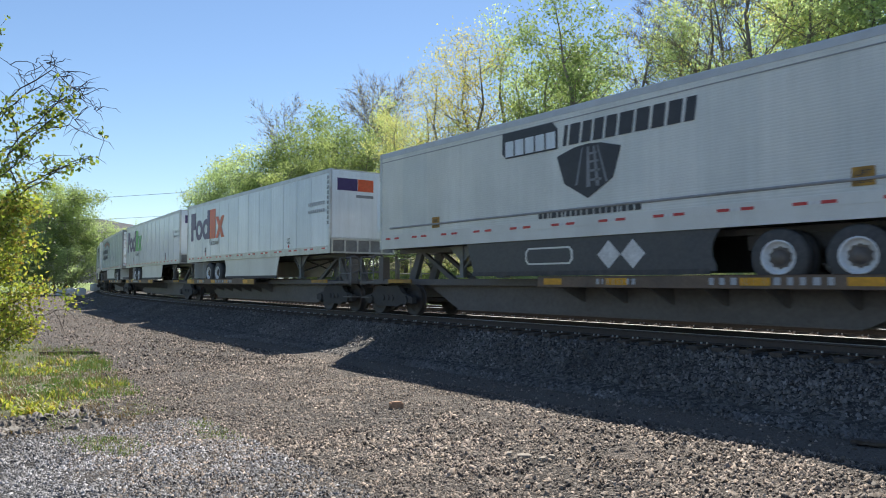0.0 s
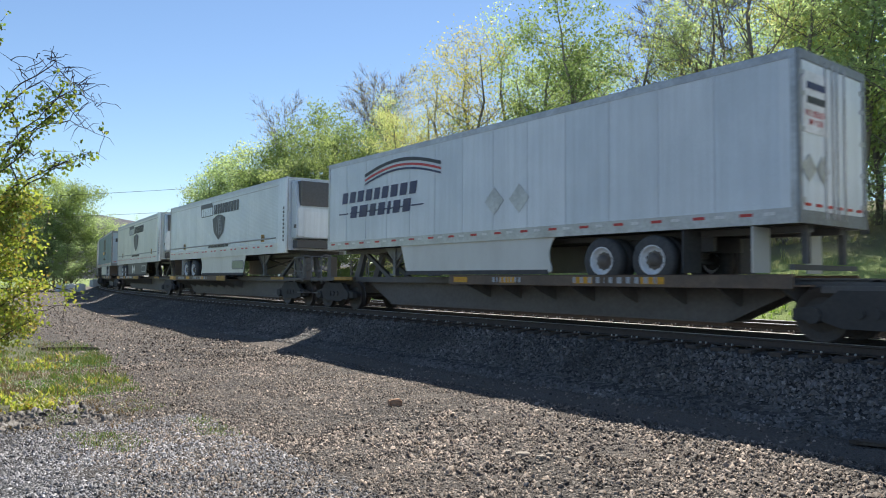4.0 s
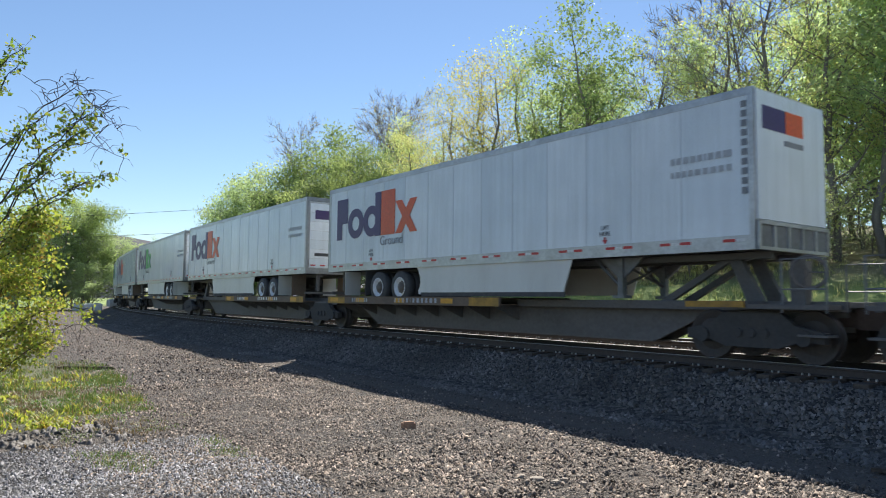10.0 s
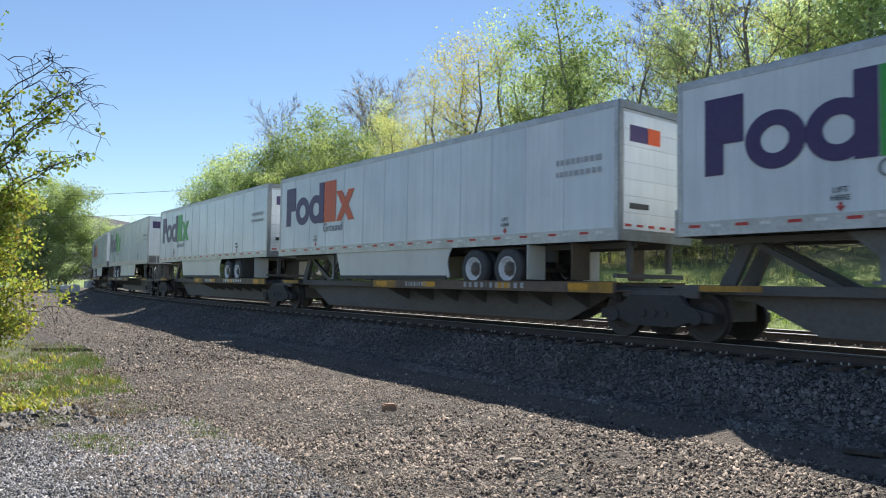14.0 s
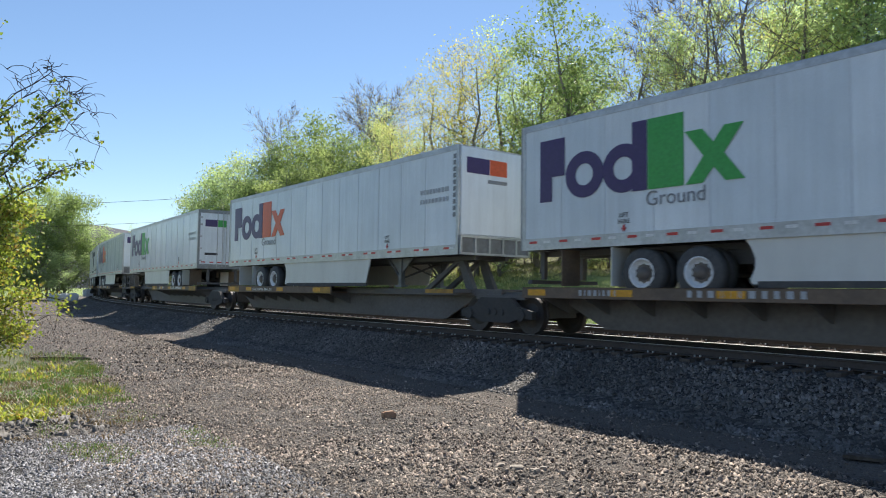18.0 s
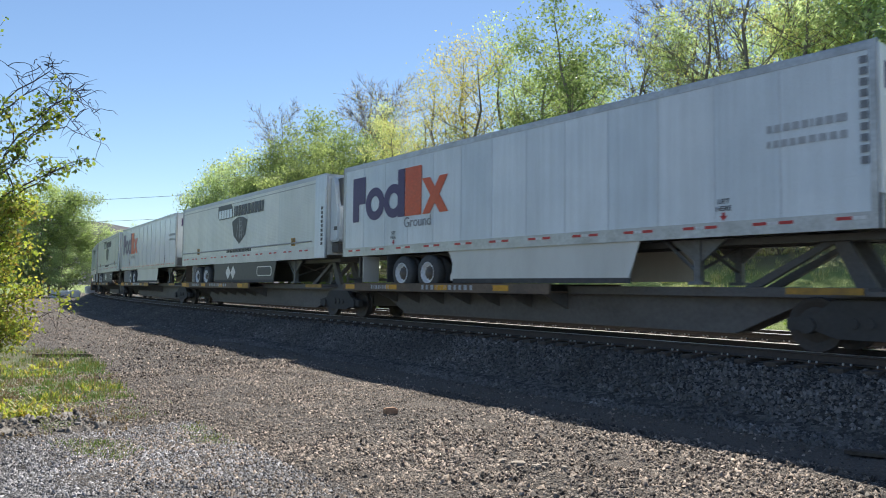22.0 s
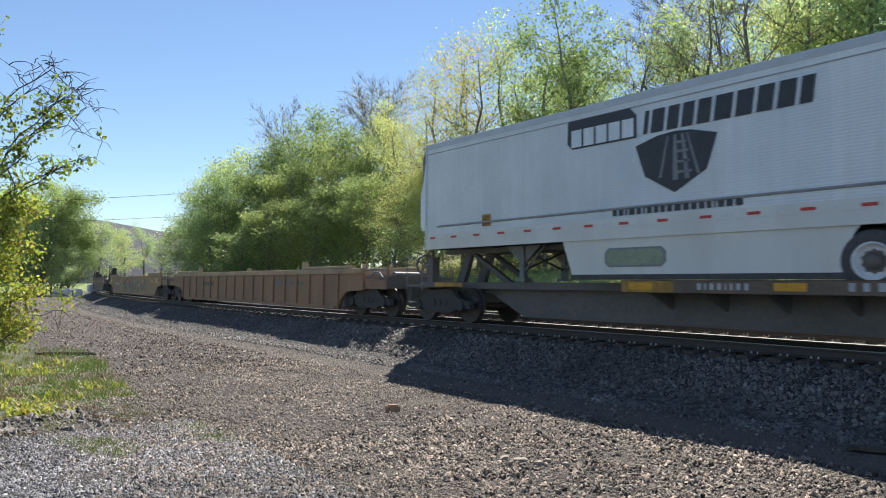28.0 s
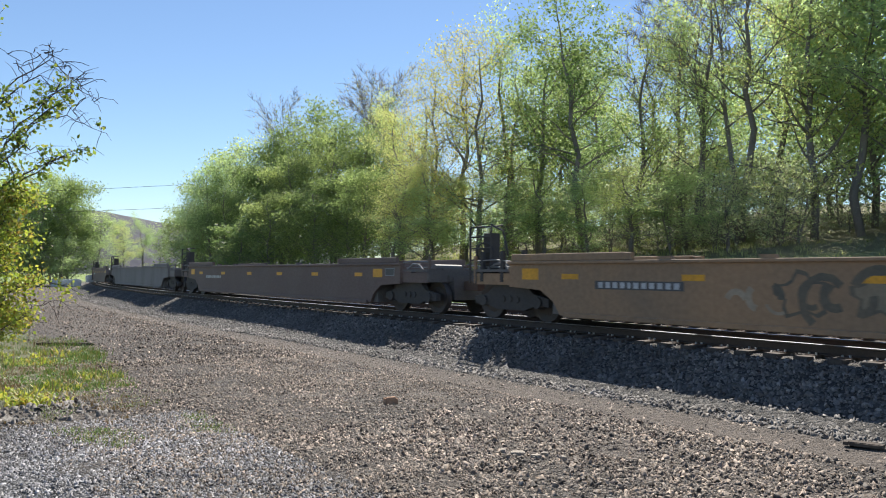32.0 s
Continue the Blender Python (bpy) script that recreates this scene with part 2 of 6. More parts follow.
ORANGE = plain("orange_vinyl", (0.74, 0.11, 0.03), 0.4, 0, (0.6, 0.2, 0.1), 0.2, 2)
GREEN = plain("green_vinyl", (0.05, 0.38, 0.07), 0.4, 0, (0.1, 0.4, 0.15), 0.2, 2)
LEAFMARK = plain("grey_green_vinyl", (0.3, 0.36, 0.24), 0.45, 0, (0.2, 0.22, 0.18), 0.6, 4)
INK = plain("dark_grey_vinyl", (0.035, 0.037, 0.045), 0.45, 0, (0.12, 0.12, 0.12), 0.2, 2)
GREYINK = plain("grey_vinyl", (0.22, 0.23, 0.25), 0.45, 0, (0.4, 0.4, 0.4), 0.2, 2)
NAVY = plain("navy_vinyl", (0.03, 0.04, 0.12), 0.45)
REDTAPE = plain("red_reflective_tape", (0.62, 0.04, 0.04), 0.35)
WHITETAPE = plain("white_reflective_tape", (0.8, 0.8, 0.8), 0.35)
TANWELL = plain("faded_tan_well_car_paint", (0.35, 0.21, 0.12), 0.75, 0, (0.22, 0.14, 0.095), 0.85, 0.6, 14, 0.2, 2.0)
# Lighter tan: sunlight on the top flange, put into the paint.
TANLIT = plain("sunlit_tan_flange", (0.46, 0.32, 0.19), 0.7, 0, (0.26, 0.18, 0.12), 0.7, 0.9, 14, 0.2, 2.0)
TANWELL2 = plain("faded_ochre_well_car_paint", (0.38, 0.235, 0.13), 0.7, 0, (0.2, 0.155, 0.11), 0.8, 0.35, 10, 0.2, 1.2)
DARKWELL = plain("dark_brown_well_car_paint", (0.16, 0.115, 0.1), 0.7, 0, (0.19, 0.15, 0.13), 0.6, 0.7, 14, 0.2, 2.0)
GREYWELL = plain("grey_well_car_paint", (0.21, 0.195, 0.2), 0.7, 0, (0.1, 0.09, 0.08), 0.6, 0.7, 14, 0.2, 2.0)
GRAFFITI = plain("pale_faded_graffiti_paint", (0.4, 0.33, 0.24), 0.7, 0, (0.22, 0.17, 0.12), 0.7, 1.5)
GRAFFITI_D = plain("dark_faded_graffiti_paint", (0.12, 0.11, 0.085), 0.7, 0, (0.22, 0.17, 0.11), 0.7, 1.5)
GRAFFITI_F = plain("olive_faded_graffiti_fill", (0.22, 0.2, 0.145), 0.7, 0, (0.3, 0.22, 0.14), 0.8, 1.2)
TIE = plain("creosoted_timber", (0.075, 0.055, 0.042), 0.9, 0, (0.16, 0.14, 0.12), 0.6, 3.0, 25, 0.5)
BARK = plain("grey_brown_bark", (0.25, 0.225, 0.2), 0.95, 0, (0.13, 0.115, 0.1), 0.7, 2.0, 14, 0.8, 4)
TWIG = plain("dark_twig_bark", (0.06, 0.045, 0.038), 0.9)
LEAF_C = leaf_mat("cane_leaves", [(0.11, 0.16, 0.035), (0.18, 0.24, 0.05), (0.28, 0.33, 0.07), (0.33, 0.3, 0.075)], 0.55)
BRICK = plain("broken_brick", (0.45, 0.27, 0.17), 0.95, 0, (0.14, 0.1, 0.07), 0.6, 12, 60, 0.6)
PALESTONE = plain("pale_flat_stone", (0.34, 0.29, 0.235), 0.9, 0, (0.25, 0.2, 0.17), 0.6, 12, 60, 0.5)
WHEEL = plain("dark_wheel_steel", (0.08, 0.072, 0.068), 0.6, 0.4, (0.09, 0.06, 0.045), 0.6, 4)
PLASTIC = plain("white_plastic_wrap", (0.72, 0.74, 0.76), 0.5, 0, (0.4, 0.4, 0.4), 0.3, 2)
WIRE = plain("black_cable", (0.03, 0.03, 0.03), 0.7)
# Leaf colours are lightened and greyed to carry haze over the woods.
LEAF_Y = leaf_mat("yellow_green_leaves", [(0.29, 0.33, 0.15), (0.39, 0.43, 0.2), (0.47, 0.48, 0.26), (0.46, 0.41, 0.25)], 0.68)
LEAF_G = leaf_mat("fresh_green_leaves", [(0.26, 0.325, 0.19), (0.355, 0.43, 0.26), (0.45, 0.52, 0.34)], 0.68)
# Darker than the other leaves: shaded side of the woods, put into colour.
LEAF_D = leaf_mat("shaded_green_leaves", [(0.16, 0.205, 0.105), (0.235, 0.29, 0.14), (0.33, 0.385, 0.185)], 0.6)
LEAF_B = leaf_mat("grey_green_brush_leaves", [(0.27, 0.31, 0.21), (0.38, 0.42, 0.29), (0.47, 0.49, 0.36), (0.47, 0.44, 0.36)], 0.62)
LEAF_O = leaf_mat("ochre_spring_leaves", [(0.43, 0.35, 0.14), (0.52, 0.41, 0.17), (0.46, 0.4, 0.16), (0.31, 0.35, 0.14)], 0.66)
LEAF_S = leaf_mat("shrub_leaves_yellow_and_red", [(0.16, 0.21, 0.04), (0.26, 0.31, 0.06), (0.36, 0.38, 0.08), (0.4, 0.38, 0.09), (0.33, 0.2, 0.07)], 0.58)
GRASS = leaf_mat("grass_blades", [(0.16, 0.25, 0.05), (0.23, 0.34, 0.07), (0.31, 0.42, 0.1), (0.38, 0.38, 0.16)], 0.5)
# Pale grass, lightened further to pass for sunlit where trees shade it.
MEADOW = leaf_mat("pale_meadow_grass", [(0.3, 0.32, 0.14), (0.42, 0.42, 0.2), (0.5, 0.47, 0.27), (0.46, 0.4, 0.26)], 0.5)
GRASS_N = leaf_mat("weedy_lot_grass", [(0.06, 0.12, 0.025), (0.1, 0.18, 0.035), (0.17, 0.22, 0.06), (0.27, 0.2, 0.09)], 0.3)
GRASS_L = leaf_mat("low_green_weeds", [(0.06, 0.14, 0.02), (0.1, 0.21, 0.03), (0.16, 0.27, 0.05), (0.28, 0.17, 0.06)], 0.3)
PALEINK = plain("faded_grey_vinyl", (0.45, 0.47, 0.5), 0.45, 0, (0.55, 0.55, 0.55), 0.3, 2)
DRY = leaf_mat("dry_stalks", [(0.16, 0.11, 0.06), (0.25, 0.18, 0.1), (0.2, 0.1, 0.05)], 0.2)
GRAVEL = stone_mat("brown_grey_gravel", (0.03, 0.023, 0.018), (0.4, 0.325, 0.262))
GREYGRAVEL = stone_mat("grey_crushed_stone", (0.06, 0.061, 0.066), (0.4, 0.405, 0.43))
# Dusty greys, raised and evened to carry the veil over shaded ballast.
BALLAST = stone_mat("dusty_ballast_stone", (0.14, 0.132, 0.126), (0.265, 0.25, 0.235))
GROUND = ground_mat()


# ---- mesh helpers ----
class Shape:
    """Collects boxes, prisms, tubes and quads into one mesh."""

    def __init__(self):
        self.v, self.f, self.mi = [], [], []

    def add(self, verts, faces, mi=0):
        o = len(self.v)
        self.v += [tuple(p) for p in verts]
        self.f += [tuple(i + o for i in f) for f in faces]
        self.mi += [mi] * len(faces)
        return self

    def box(self, x0, x1, y0, y1, z0, z1, c=0.0, mi=0):
        """A box; c chamfers its four long edges along x."""
        if c <= 0:
            v = [(x, y, z) for x in (x0, x1) for y in (y0, y1) for z in (z0, z1)]
            return self.add(v, [(0, 1, 3, 2), (4, 6, 7, 5), (0, 4, 5, 1), (2, 3, 7, 6), (0, 2, 6, 4), (1, 5, 7, 3)], mi)
        prof = [(y0 + c, z0), (y1 - c, z0), (y1, z0 + c), (y1, z1 - c), (y1 - c, z1), (y0 + c, z1), (y0, z1 - c), (y0, z0 + c)]
        return self.prism_x(prof, x0, x1, mi)

    def prism_x(self, prof, x0, x1, mi=0):
        n = len(prof)
        v = [(x0, y, z) for y, z in prof] + [(x1, y, z) for y, z in prof]
        return self.add(v, [tuple(range(n))[::-1], tuple(range(n, 2 * n))] + [(i, (i + 1) % n, (i + 1) % n + n, i + n) for i in range(n)], mi)

    def prism_y(self, prof, y0, y1, mi=0):
        """prof: points (x, z), counter-clockwise seen from -y."""
        n = len(prof)
        v = [(x, y0, z) for x, z in prof] + [(x, y1, z) for x, z in prof]
        return self.add(v, [tuple(range(n)), tuple(range(n, 2 * n))[::-1]] + [(i, i + n, (i + 1) % n + n, (i + 1) % n) for i in range(n)], mi)

    def disc_y(self, x, z, r, y0, y1, n=20, mi=0):
        return self.prism_y([(x + r * math.cos(a * 2 * math.pi / n), z + r * math.sin(a * 2 * math.pi / n)) for a in range(n)], y0, y1, mi)

    def lathe_y(self, x, z, prof, n=20, mi=0):
        """prof: (radius, y) pairs turned about the line through x, z."""
        v = [(x + r * math.cos(a * 2 * math.pi / n), y, z + r * math.sin(a * 2 * math.pi / n)) for r, y in prof for a in range(n)]
        f = [(k * n + i, (k + 1) * n + i, (k + 1) * n + (i + 1) % n, k * n + (i + 1) % n) for k in range(len(prof) - 1) for i in range(n)]
        return self.add(v, f, mi)

    def tube(self, pts, rad, n=6, mi=0):
        """A tapered tube through points; rad: one radius or one for each point."""
        pts = [Vector(p) for p in pts]
        rad = rad if isinstance(rad, (list, tuple)) else [rad] * len(pts)
        v = []
        for i, p in enumerate(pts):
            d = (pts[min(i + 1, len(pts) - 1)] - pts[max(i - 1, 0)]).normalized()
            a = d.orthogonal().normalized() if i == 0 else (a - d * a.dot(d)).normalized()
            b = d.cross(a)
            v += [tuple(p + (a * math.cos(k * 2 * math.pi / n) + b * math.sin(k * 2 * math.pi / n)) * rad[i]) for k in range(n)]
        f = [(i * n + k, i * n + (k + 1) % n, (i + 1) * n + (k + 1) % n, (i + 1) * n + k) for i in range(len(pts) - 1) for k in range(n)]
        f += [tuple(range(n))[::-1], tuple(range(len(pts) * n - n, len(pts) * n))]
        return self.add(v, f, mi)

    def mesh(self, name, mats, smooth=False):
        me = bpy.data.meshes.new(name)
        me.from_pydata(self.v, [], self.f)
        for m in mats if isinstance(mats, (list, tuple)) else [mats]:
            me.materials.append(m)
        if any(self.mi):
            me.polygons.foreach_set("material_index", self.mi)
        if smooth:
            me.polygons.foreach_set("use_smooth", [True] * len(me.polygons))
        me.update()
        return me


def sorted_ccw(pts):
    cx, cz = sum(p[0] for p in pts) / len(pts), sum(p[1] for p in pts) / len(pts)
    return sorted(pts, key=lambda p: math.atan2(p[1] - cz, p[0] - cx))


def part(name, shape, mat, parent, label="", at=None, smooth=False):
    me = shape if isinstance(shape, bpy.types.Mesh) else shape.mesh(name, mat, smooth)
    ob = new(name, me)
    ob.parent = parent
    if at is not None:
        ob.matrix_basis = at
    return tagged(ob, label)


def lettering(name, text, size, mat, parent, at, label=""):
    """Flat letters in the built-in font, as a mesh."""
    cu = bpy.data.curves.new(name, "FONT")
    cu.body, cu.size, cu.align_x, cu.extrude = text, size, "CENTER", 0.002
    tmp = bpy.data.objects.new(name, cu)
    me = bpy.data.meshes.new_from_object(tmp)
    bpy.data.objects.remove(tmp)
    me.materials.clear()
    me.materials.append(mat)
    return part(name, me, None, parent, label, at=at)


def quads(name, corners, mat, kind_smooth=False):
    """A mesh of loose faces from an array (faces, corners, 3)."""
    corners = np.asarray(corners, dtype=np.float32)
    n, m = corners.shape[:2]
    me = bpy.data.meshes.new(name)
    me.vertices.add(n * m)
    me.vertices.foreach_set("co", corners.reshape(-1))
    me.loops.add(n * m)
    me.loops.foreach_set("vertex_index", np.arange(n * m, dtype=np.int32))
    me.polygons.add(n)
    me.polygons.foreach_set("loop_start", np.arange(0, n * m, m, dtype=np.int32))
    me.materials.append(mat)
    me.update(calc_edges=True)
    return me


# ---- the track ----
PSI, MID, BEND, S_BEND, RAIL_Z, RIDE_Z = radians(38.11), 13.15, 0.002915, 22.56, 0.58, 0.67
ALONG = Vector((-math.sin(PSI), math.cos(PSI)))
ACROSS = Vector((math.cos(PSI), math.sin(PSI)))


def track(s, off=0.0):
    """Place and heading on the line, s metres up the track, off metres beyond its middle."""
    v = max(s - S_BEND, 0.0)
    th = BEND * v
    a = min(s, S_BEND) + math.sin(th) / BEND - math.sin(th) * off
    b = MID + (1 - math.cos(th)) / BEND + math.cos(th) * off
    p = ALONG * a + ACROSS * b
    return p.x, p.y, th


def spot(s, n, z=0.0):
    """A point by its way along the straight track and its distance from the eye across it, on the bend too."""
    x, y, _ = track(s, n - MID)
    return Vector((x, y, z))


def height(s, n):
    """The lie of the land."""
    knots = ((-60, 0.1), (-8, -0.3), (0, -0.39), (8.3, -0.39), (9.3, -0.37), (10.15, -0.33), (11.55, 0.27), (11.9, 0.35), (19.4, 0.35), (20.4, 0.42), (24, 1.15), (27.5, 2.1), (33, 3.1), (45, 5.5), (70, 9.0), (150, 16.0), (400, 30.0))
    far = 1.0 if s < 55 else max(0.12, 1 - (s - 55) / 70)
    for (a, za), (b, zb) in zip(knots, knots[1:]):
        if n <= b:
            u = max(0.0, (n - a) / (b - a))
            z = za + (zb - za) * u
            break
    else:
        z = knots[-1][1]
    return z * (far if n > 20 else 1.0)


def local_place(a, b):
    """Way along the track and distance across it of a point on the plain grid."""
    if a <= S_BEND:
        return a, b
    cy = MID + 1 / BEND
    r = math.hypot(a - S_BEND, cy - b)
    return S_BEND + math.atan2(a - S_BEND, cy - b) / BEND, cy - r


def steps(*spans):
    out = []
    for a, b, d in spans:
        k = max(1, round((b - a) / d))
        out += [a + (b - a) * i / k for i in range(k)]
    return out + [spans[-1][1]]


def clamp01(v):
    return max(0.0, min(1.0, v))


def make_ground():
    A = steps((-1500, -120, 230), (-120, -24, 12), (-24, 30, 0.9), (30, 130, 2.0), (130, 300, 12), (300, 2400, 300))
    B = steps((-1500, -60, 240), (-60, -8, 4), (-8, 6, 0.7), (6, 34, 0.55), (34, 80, 3), (80, 400, 40), (400, 2400, 300))
    me = bpy.data.meshes.new("ground")
    verts, zones, bare = [], [], []
    for a in A:
        for b in B:
            s, n = local_place(a, b)
            if b > 200 or a > 200:
                n = min(n, 150)
            w = noise.noise(Vector((a * 0.4, b * 0.4, 0))) * 0.6
            z = height(s, n)
            if n < 8.4:
                z += 0.05 * noise.noise(Vector((a * 0.35, b * 0.35, 3))) + 0.02 * noise.noise(Vector((a * 1.7, b * 1.7, 7)))
            elif n > 20.5:
                z += 0.25 * noise.noise(Vector((a * 0.2, b * 0.2, 5)))
            p = ALONG * a + ACROSS * b
            verts.append((p.x, p.y, z))
            lane = clamp01((n + w * 0.5 - 8.2) / 0.4) * clamp01((9.5 - n) / 0.3)
            ballast = clamp01((n + w * 0.6 - 9.35) / 0.35) * clamp01((20.0 - n) / 0.6)
            grass = clamp01((n + w - 19.9) / 0.6)
            edge = 2.0 + min(s, 20) * 0.1 - max(0.0, min(s, 60) - 20) * 0.03
            near = clamp01((s - 12.2 + w) / 1.0) * clamp01((edge + w * 1.5 - n) / 1.2) * (0.4 if s < 24 else 0.8)
            behind = clamp01((-2.0 - n + w) / 3.0)
            grass = max(grass, near, behind)
            litter = max(clamp01((n + 2 * w - 28) / 4) * 0.9, near * 1.2 if s < 24 else 0)
            grey = clamp01((9.6 - s - (n - 1.0) * 1.3 + w) / 1.0) * clamp01((3.6 + 1.2 * w - n) / 0.7)
            worn = clamp01(1 - abs(n + w * 0.4 - 6.9) / 0.5) * clamp01((7.5 - abs(s - 3.5)) / 3) * 0.7
            bend = clamp01((s - 9) / 7) * clamp01((n - edge) / 0.8) * clamp01((8.3 - n) / 1.0) * clamp01((s - 16) / 10) * 0.6
            bare.append(max(lane * 0.95, worn, bend))
            zones.append((ballast, grass, litter, grey))
    k = len(B)
    faces = [(i * k + j, i * k + j + 1, (i + 1) * k + j + 1, (i + 1) * k + j) for i in range(len(A) - 1) for j in range(k - 1)]
    me.from_pydata(verts, [], faces)
    at = me.attributes.new("zone", "FLOAT_COLOR", "POINT")
    at.data.foreach_set("color", [c for q in zones for c in q])
    me.attributes.new("bare", "FLOAT", "POINT").data.foreach_set("value", bare)
    me.polygons.foreach_set("use_smooth", [True] * len(me.polygons))
    me.materials.append(GROUND)
    me.update()
    if me.polygons[0].normal.z < 0:
        me.flip_normals()
    return tagged(new("ground", me), "gravel lot, dirt lane, ballast bed and grassy bank", "ground", kind="structure")


make_ground()


SHARED = {}


def shared(key, make):
    if key not in SHARED:
        SHARED[key] = make()
    return SHARED[key]


def make_track(mid, label, ties):
    line = tagged(new("railway_track"), label, "railway", kind="structure")
    prof = [(-0.075, 0), (0.075, 0), (0.075, 0.012), (0.012, 0.03), (0.012, 0.125), (0.036, 0.135), (0.036, 0.165), (0.028, 0.172), (-0.028, 0.172), (-0.036, 0.165), (-0.036, 0.135), (-0.012, 0.125), (-0.012, 0.03), (-0.075, 0.012)]
    for off in (-0.755, 0.755):
        S = Shape()
        ss = steps((-40, 20, 10), (20, 150, 3.0))
        n = len(prof)
        v = []
        for s in ss:
            for y, z in prof:
                x, yy, _ = track(s, mid + off + y)
                v.append((x, yy, RAIL_Z - 0.172 + z))
        f, mi = [], []
        for i in range(len(ss) - 1):
            for k in range(n):
                f.append((i * n + k, i * n + (k + 1) % n, (i + 1) * n + (k + 1) % n, (i + 1) * n + k))
                mi.append(1 if k in (6, 7, 8) else 0)
        S.v, S.f, S.mi = v, f, mi
        part("rail", S, [RAILSIDE, RAIL], line, "rusty rail with a shiny worn head")
    T = Shape().box(-0.115, 0.115, -1.3, 1.3, -0.2, 0, 0.012)
    for off in (-0.755, 0.755):
        T.box(-0.1, 0.1, off - 0.18, off + 0.18, 0.0, 0.014, mi=1)
        for e in (-0.11, 0.11):
            for q in (-0.06, 0.06):
                T.box(q - 0.012, q + 0.012, off + e - 0.02, off + e + 0.02, 0.014, 0.05, mi=2)
    tie = shared("tie", lambda: T.mesh("tie", [TIE, RUST, ALU]))
    rnd = random.Random(4)
    s = -14.0
    while s < ties:
        x, y, th = track(s, mid)
        part("tie", tie, None, line, at=Matrix.Translation((x, y, RAIL_Z - 0.186)) @ pose(0, 0, 0, 0, 0, math.degrees(PSI - th) + 90 + rnd.uniform(-0.8, 0.8) + 0.0))
        s += 0.53


make_track(0.0, "railway track with timber ties on dusty ballast, curving away", 112)
make_track(4.5, "second railway track beyond the train, beside the lawn", 40)


# ---- the train ----
L = 16.15
TRAILERS = []
UNITS = []
WELLS = []
# left end of each trailer along the train, in metres
LEFT = [14.59, 33.9, 51.51, 69.82, 89.32, 107.96, 128.33, 147.38, 165.43, 182.71, 200.27, 217.55, 236.85, 255.40, 276.03, 295.09, 312.51, 329.92, 347.57, 365.22]


def gone(t):
    """How far the train has come by t seconds."""
    q = (t - 16) / 16
    return 12.49 * t - 2.274 * q * q + 1.675 * q ** 3


def bar_row(x0, x1, z0, z1, widths, y, slant=0.0, seed=1, gap=0.18):
    """A row of plain bars that stands for writing; slant leans them."""
    S = Shape()
    tot = sum(widths) + gap * (len(widths) - 1)
    k = (x1 - x0) / tot
    x = x0
    for w in widths:
        h = z1 - z0
        S.prism_y([(x, z0), (x + w * k, z0), (x + w * k + slant * h, z1), (x + slant * h, z1)], y - 0.004, y + 0.002)
        x += (w + gap) * k
    return S


def parcel_logo(th, col, lift=12.74):
    """Plain coloured shapes in place of the carrier's mark."""
    y = -1.304
    z0, z1 = 3.0, 4.42
    wide = Matrix.Translation((-0.02, 0, 0)) @ Matrix.Diagonal((1.04, 1, 1, 1))
    xm = z0 + 1.02
    flag = [(0.58, z0), (0.93, z0), (0.93, z0 + 0.56), (1.3, z0 + 0.56), (1.3, z1), (0.58, z1)]
    part("mark_flag", Shape().prism_y(flag, y - 0.004, y + 0.002), PURPLE, th, "purple flag shape", at=wide)
    ring = shared("mark_ring", lambda: Shape().lathe_y(0, 0, [(0.24, y + 0.002), (0.24, y - 0.004), (0.51, y - 0.004), (0.51, y + 0.002)], 28).mesh("mark_ring", PURPLE))
    for cx in (1.84, 2.84):
        part("mark_ring", ring, None, th, "purple ring", at=wide @ Matrix.Translation((cx, 0, z0 + 0.51)))
    part("mark_bar", Shape().box(3.06, 3.4, y - 0.007, y + 0.002, z0, z1), PURPLE, th, "purple bar", at=wide)
    part("mark_block", Shape().box(3.42, 4.2, y - 0.004, y + 0.002, z0, z1), col, th, "bright block", at=wide)
    part("mark_cross", Shape().prism_y([(4.24, z0), (4.58, z0), (4.8, z0 + 0.28), (5.02, z0), (5.38, z0), (5.0, z0 + 0.51), (5.36, xm), (5.0, xm), (4.8, z0 + 0.74), (4.58, xm), (4.22, xm), (4.6, z0 + 0.51)], y - 0.004, y + 0.002), col, th, "bright cross", at=wide)
    lettering("service_lettering", "Ground", 0.42, GREYINK, th, pose(4.15, y - 0.002, 2.68, 90), "grey service word")
    part("web_print", bar_row(14.42, 15.72, 3.64, 3.77, (0.3, 0.4, 0.4, 0.4, 0.36, 0.12, 0.4, 0.4, 0.6), y), PALEINK, th)
    part("number_print", bar_row(14.42, 15.72, 3.38, 3.5, (0.2, 0.3, 0.3, 0.3, 0.4, 0.35, 0.4, 0.35, 0.35), y), PALEINK, th)
    for x in (2.95, lift):
        lettering("lift_sign", "LIFT\nHERE", 0.13, INK, th, pose(x, y - 0.003, 2.5, 90), "black lift here lettering")
        part("lift_arrow", Shape().prism_y([(x - 0.07, 2.28), (x, 2.19), (x + 0.07, 2.28), (x + 0.025, 2.28), (x + 0.025, 2.34), (x - 0.025, 2.34), (x - 0.025, 2.28)], y - 0.004, y + 0.002), REDTAPE, th)


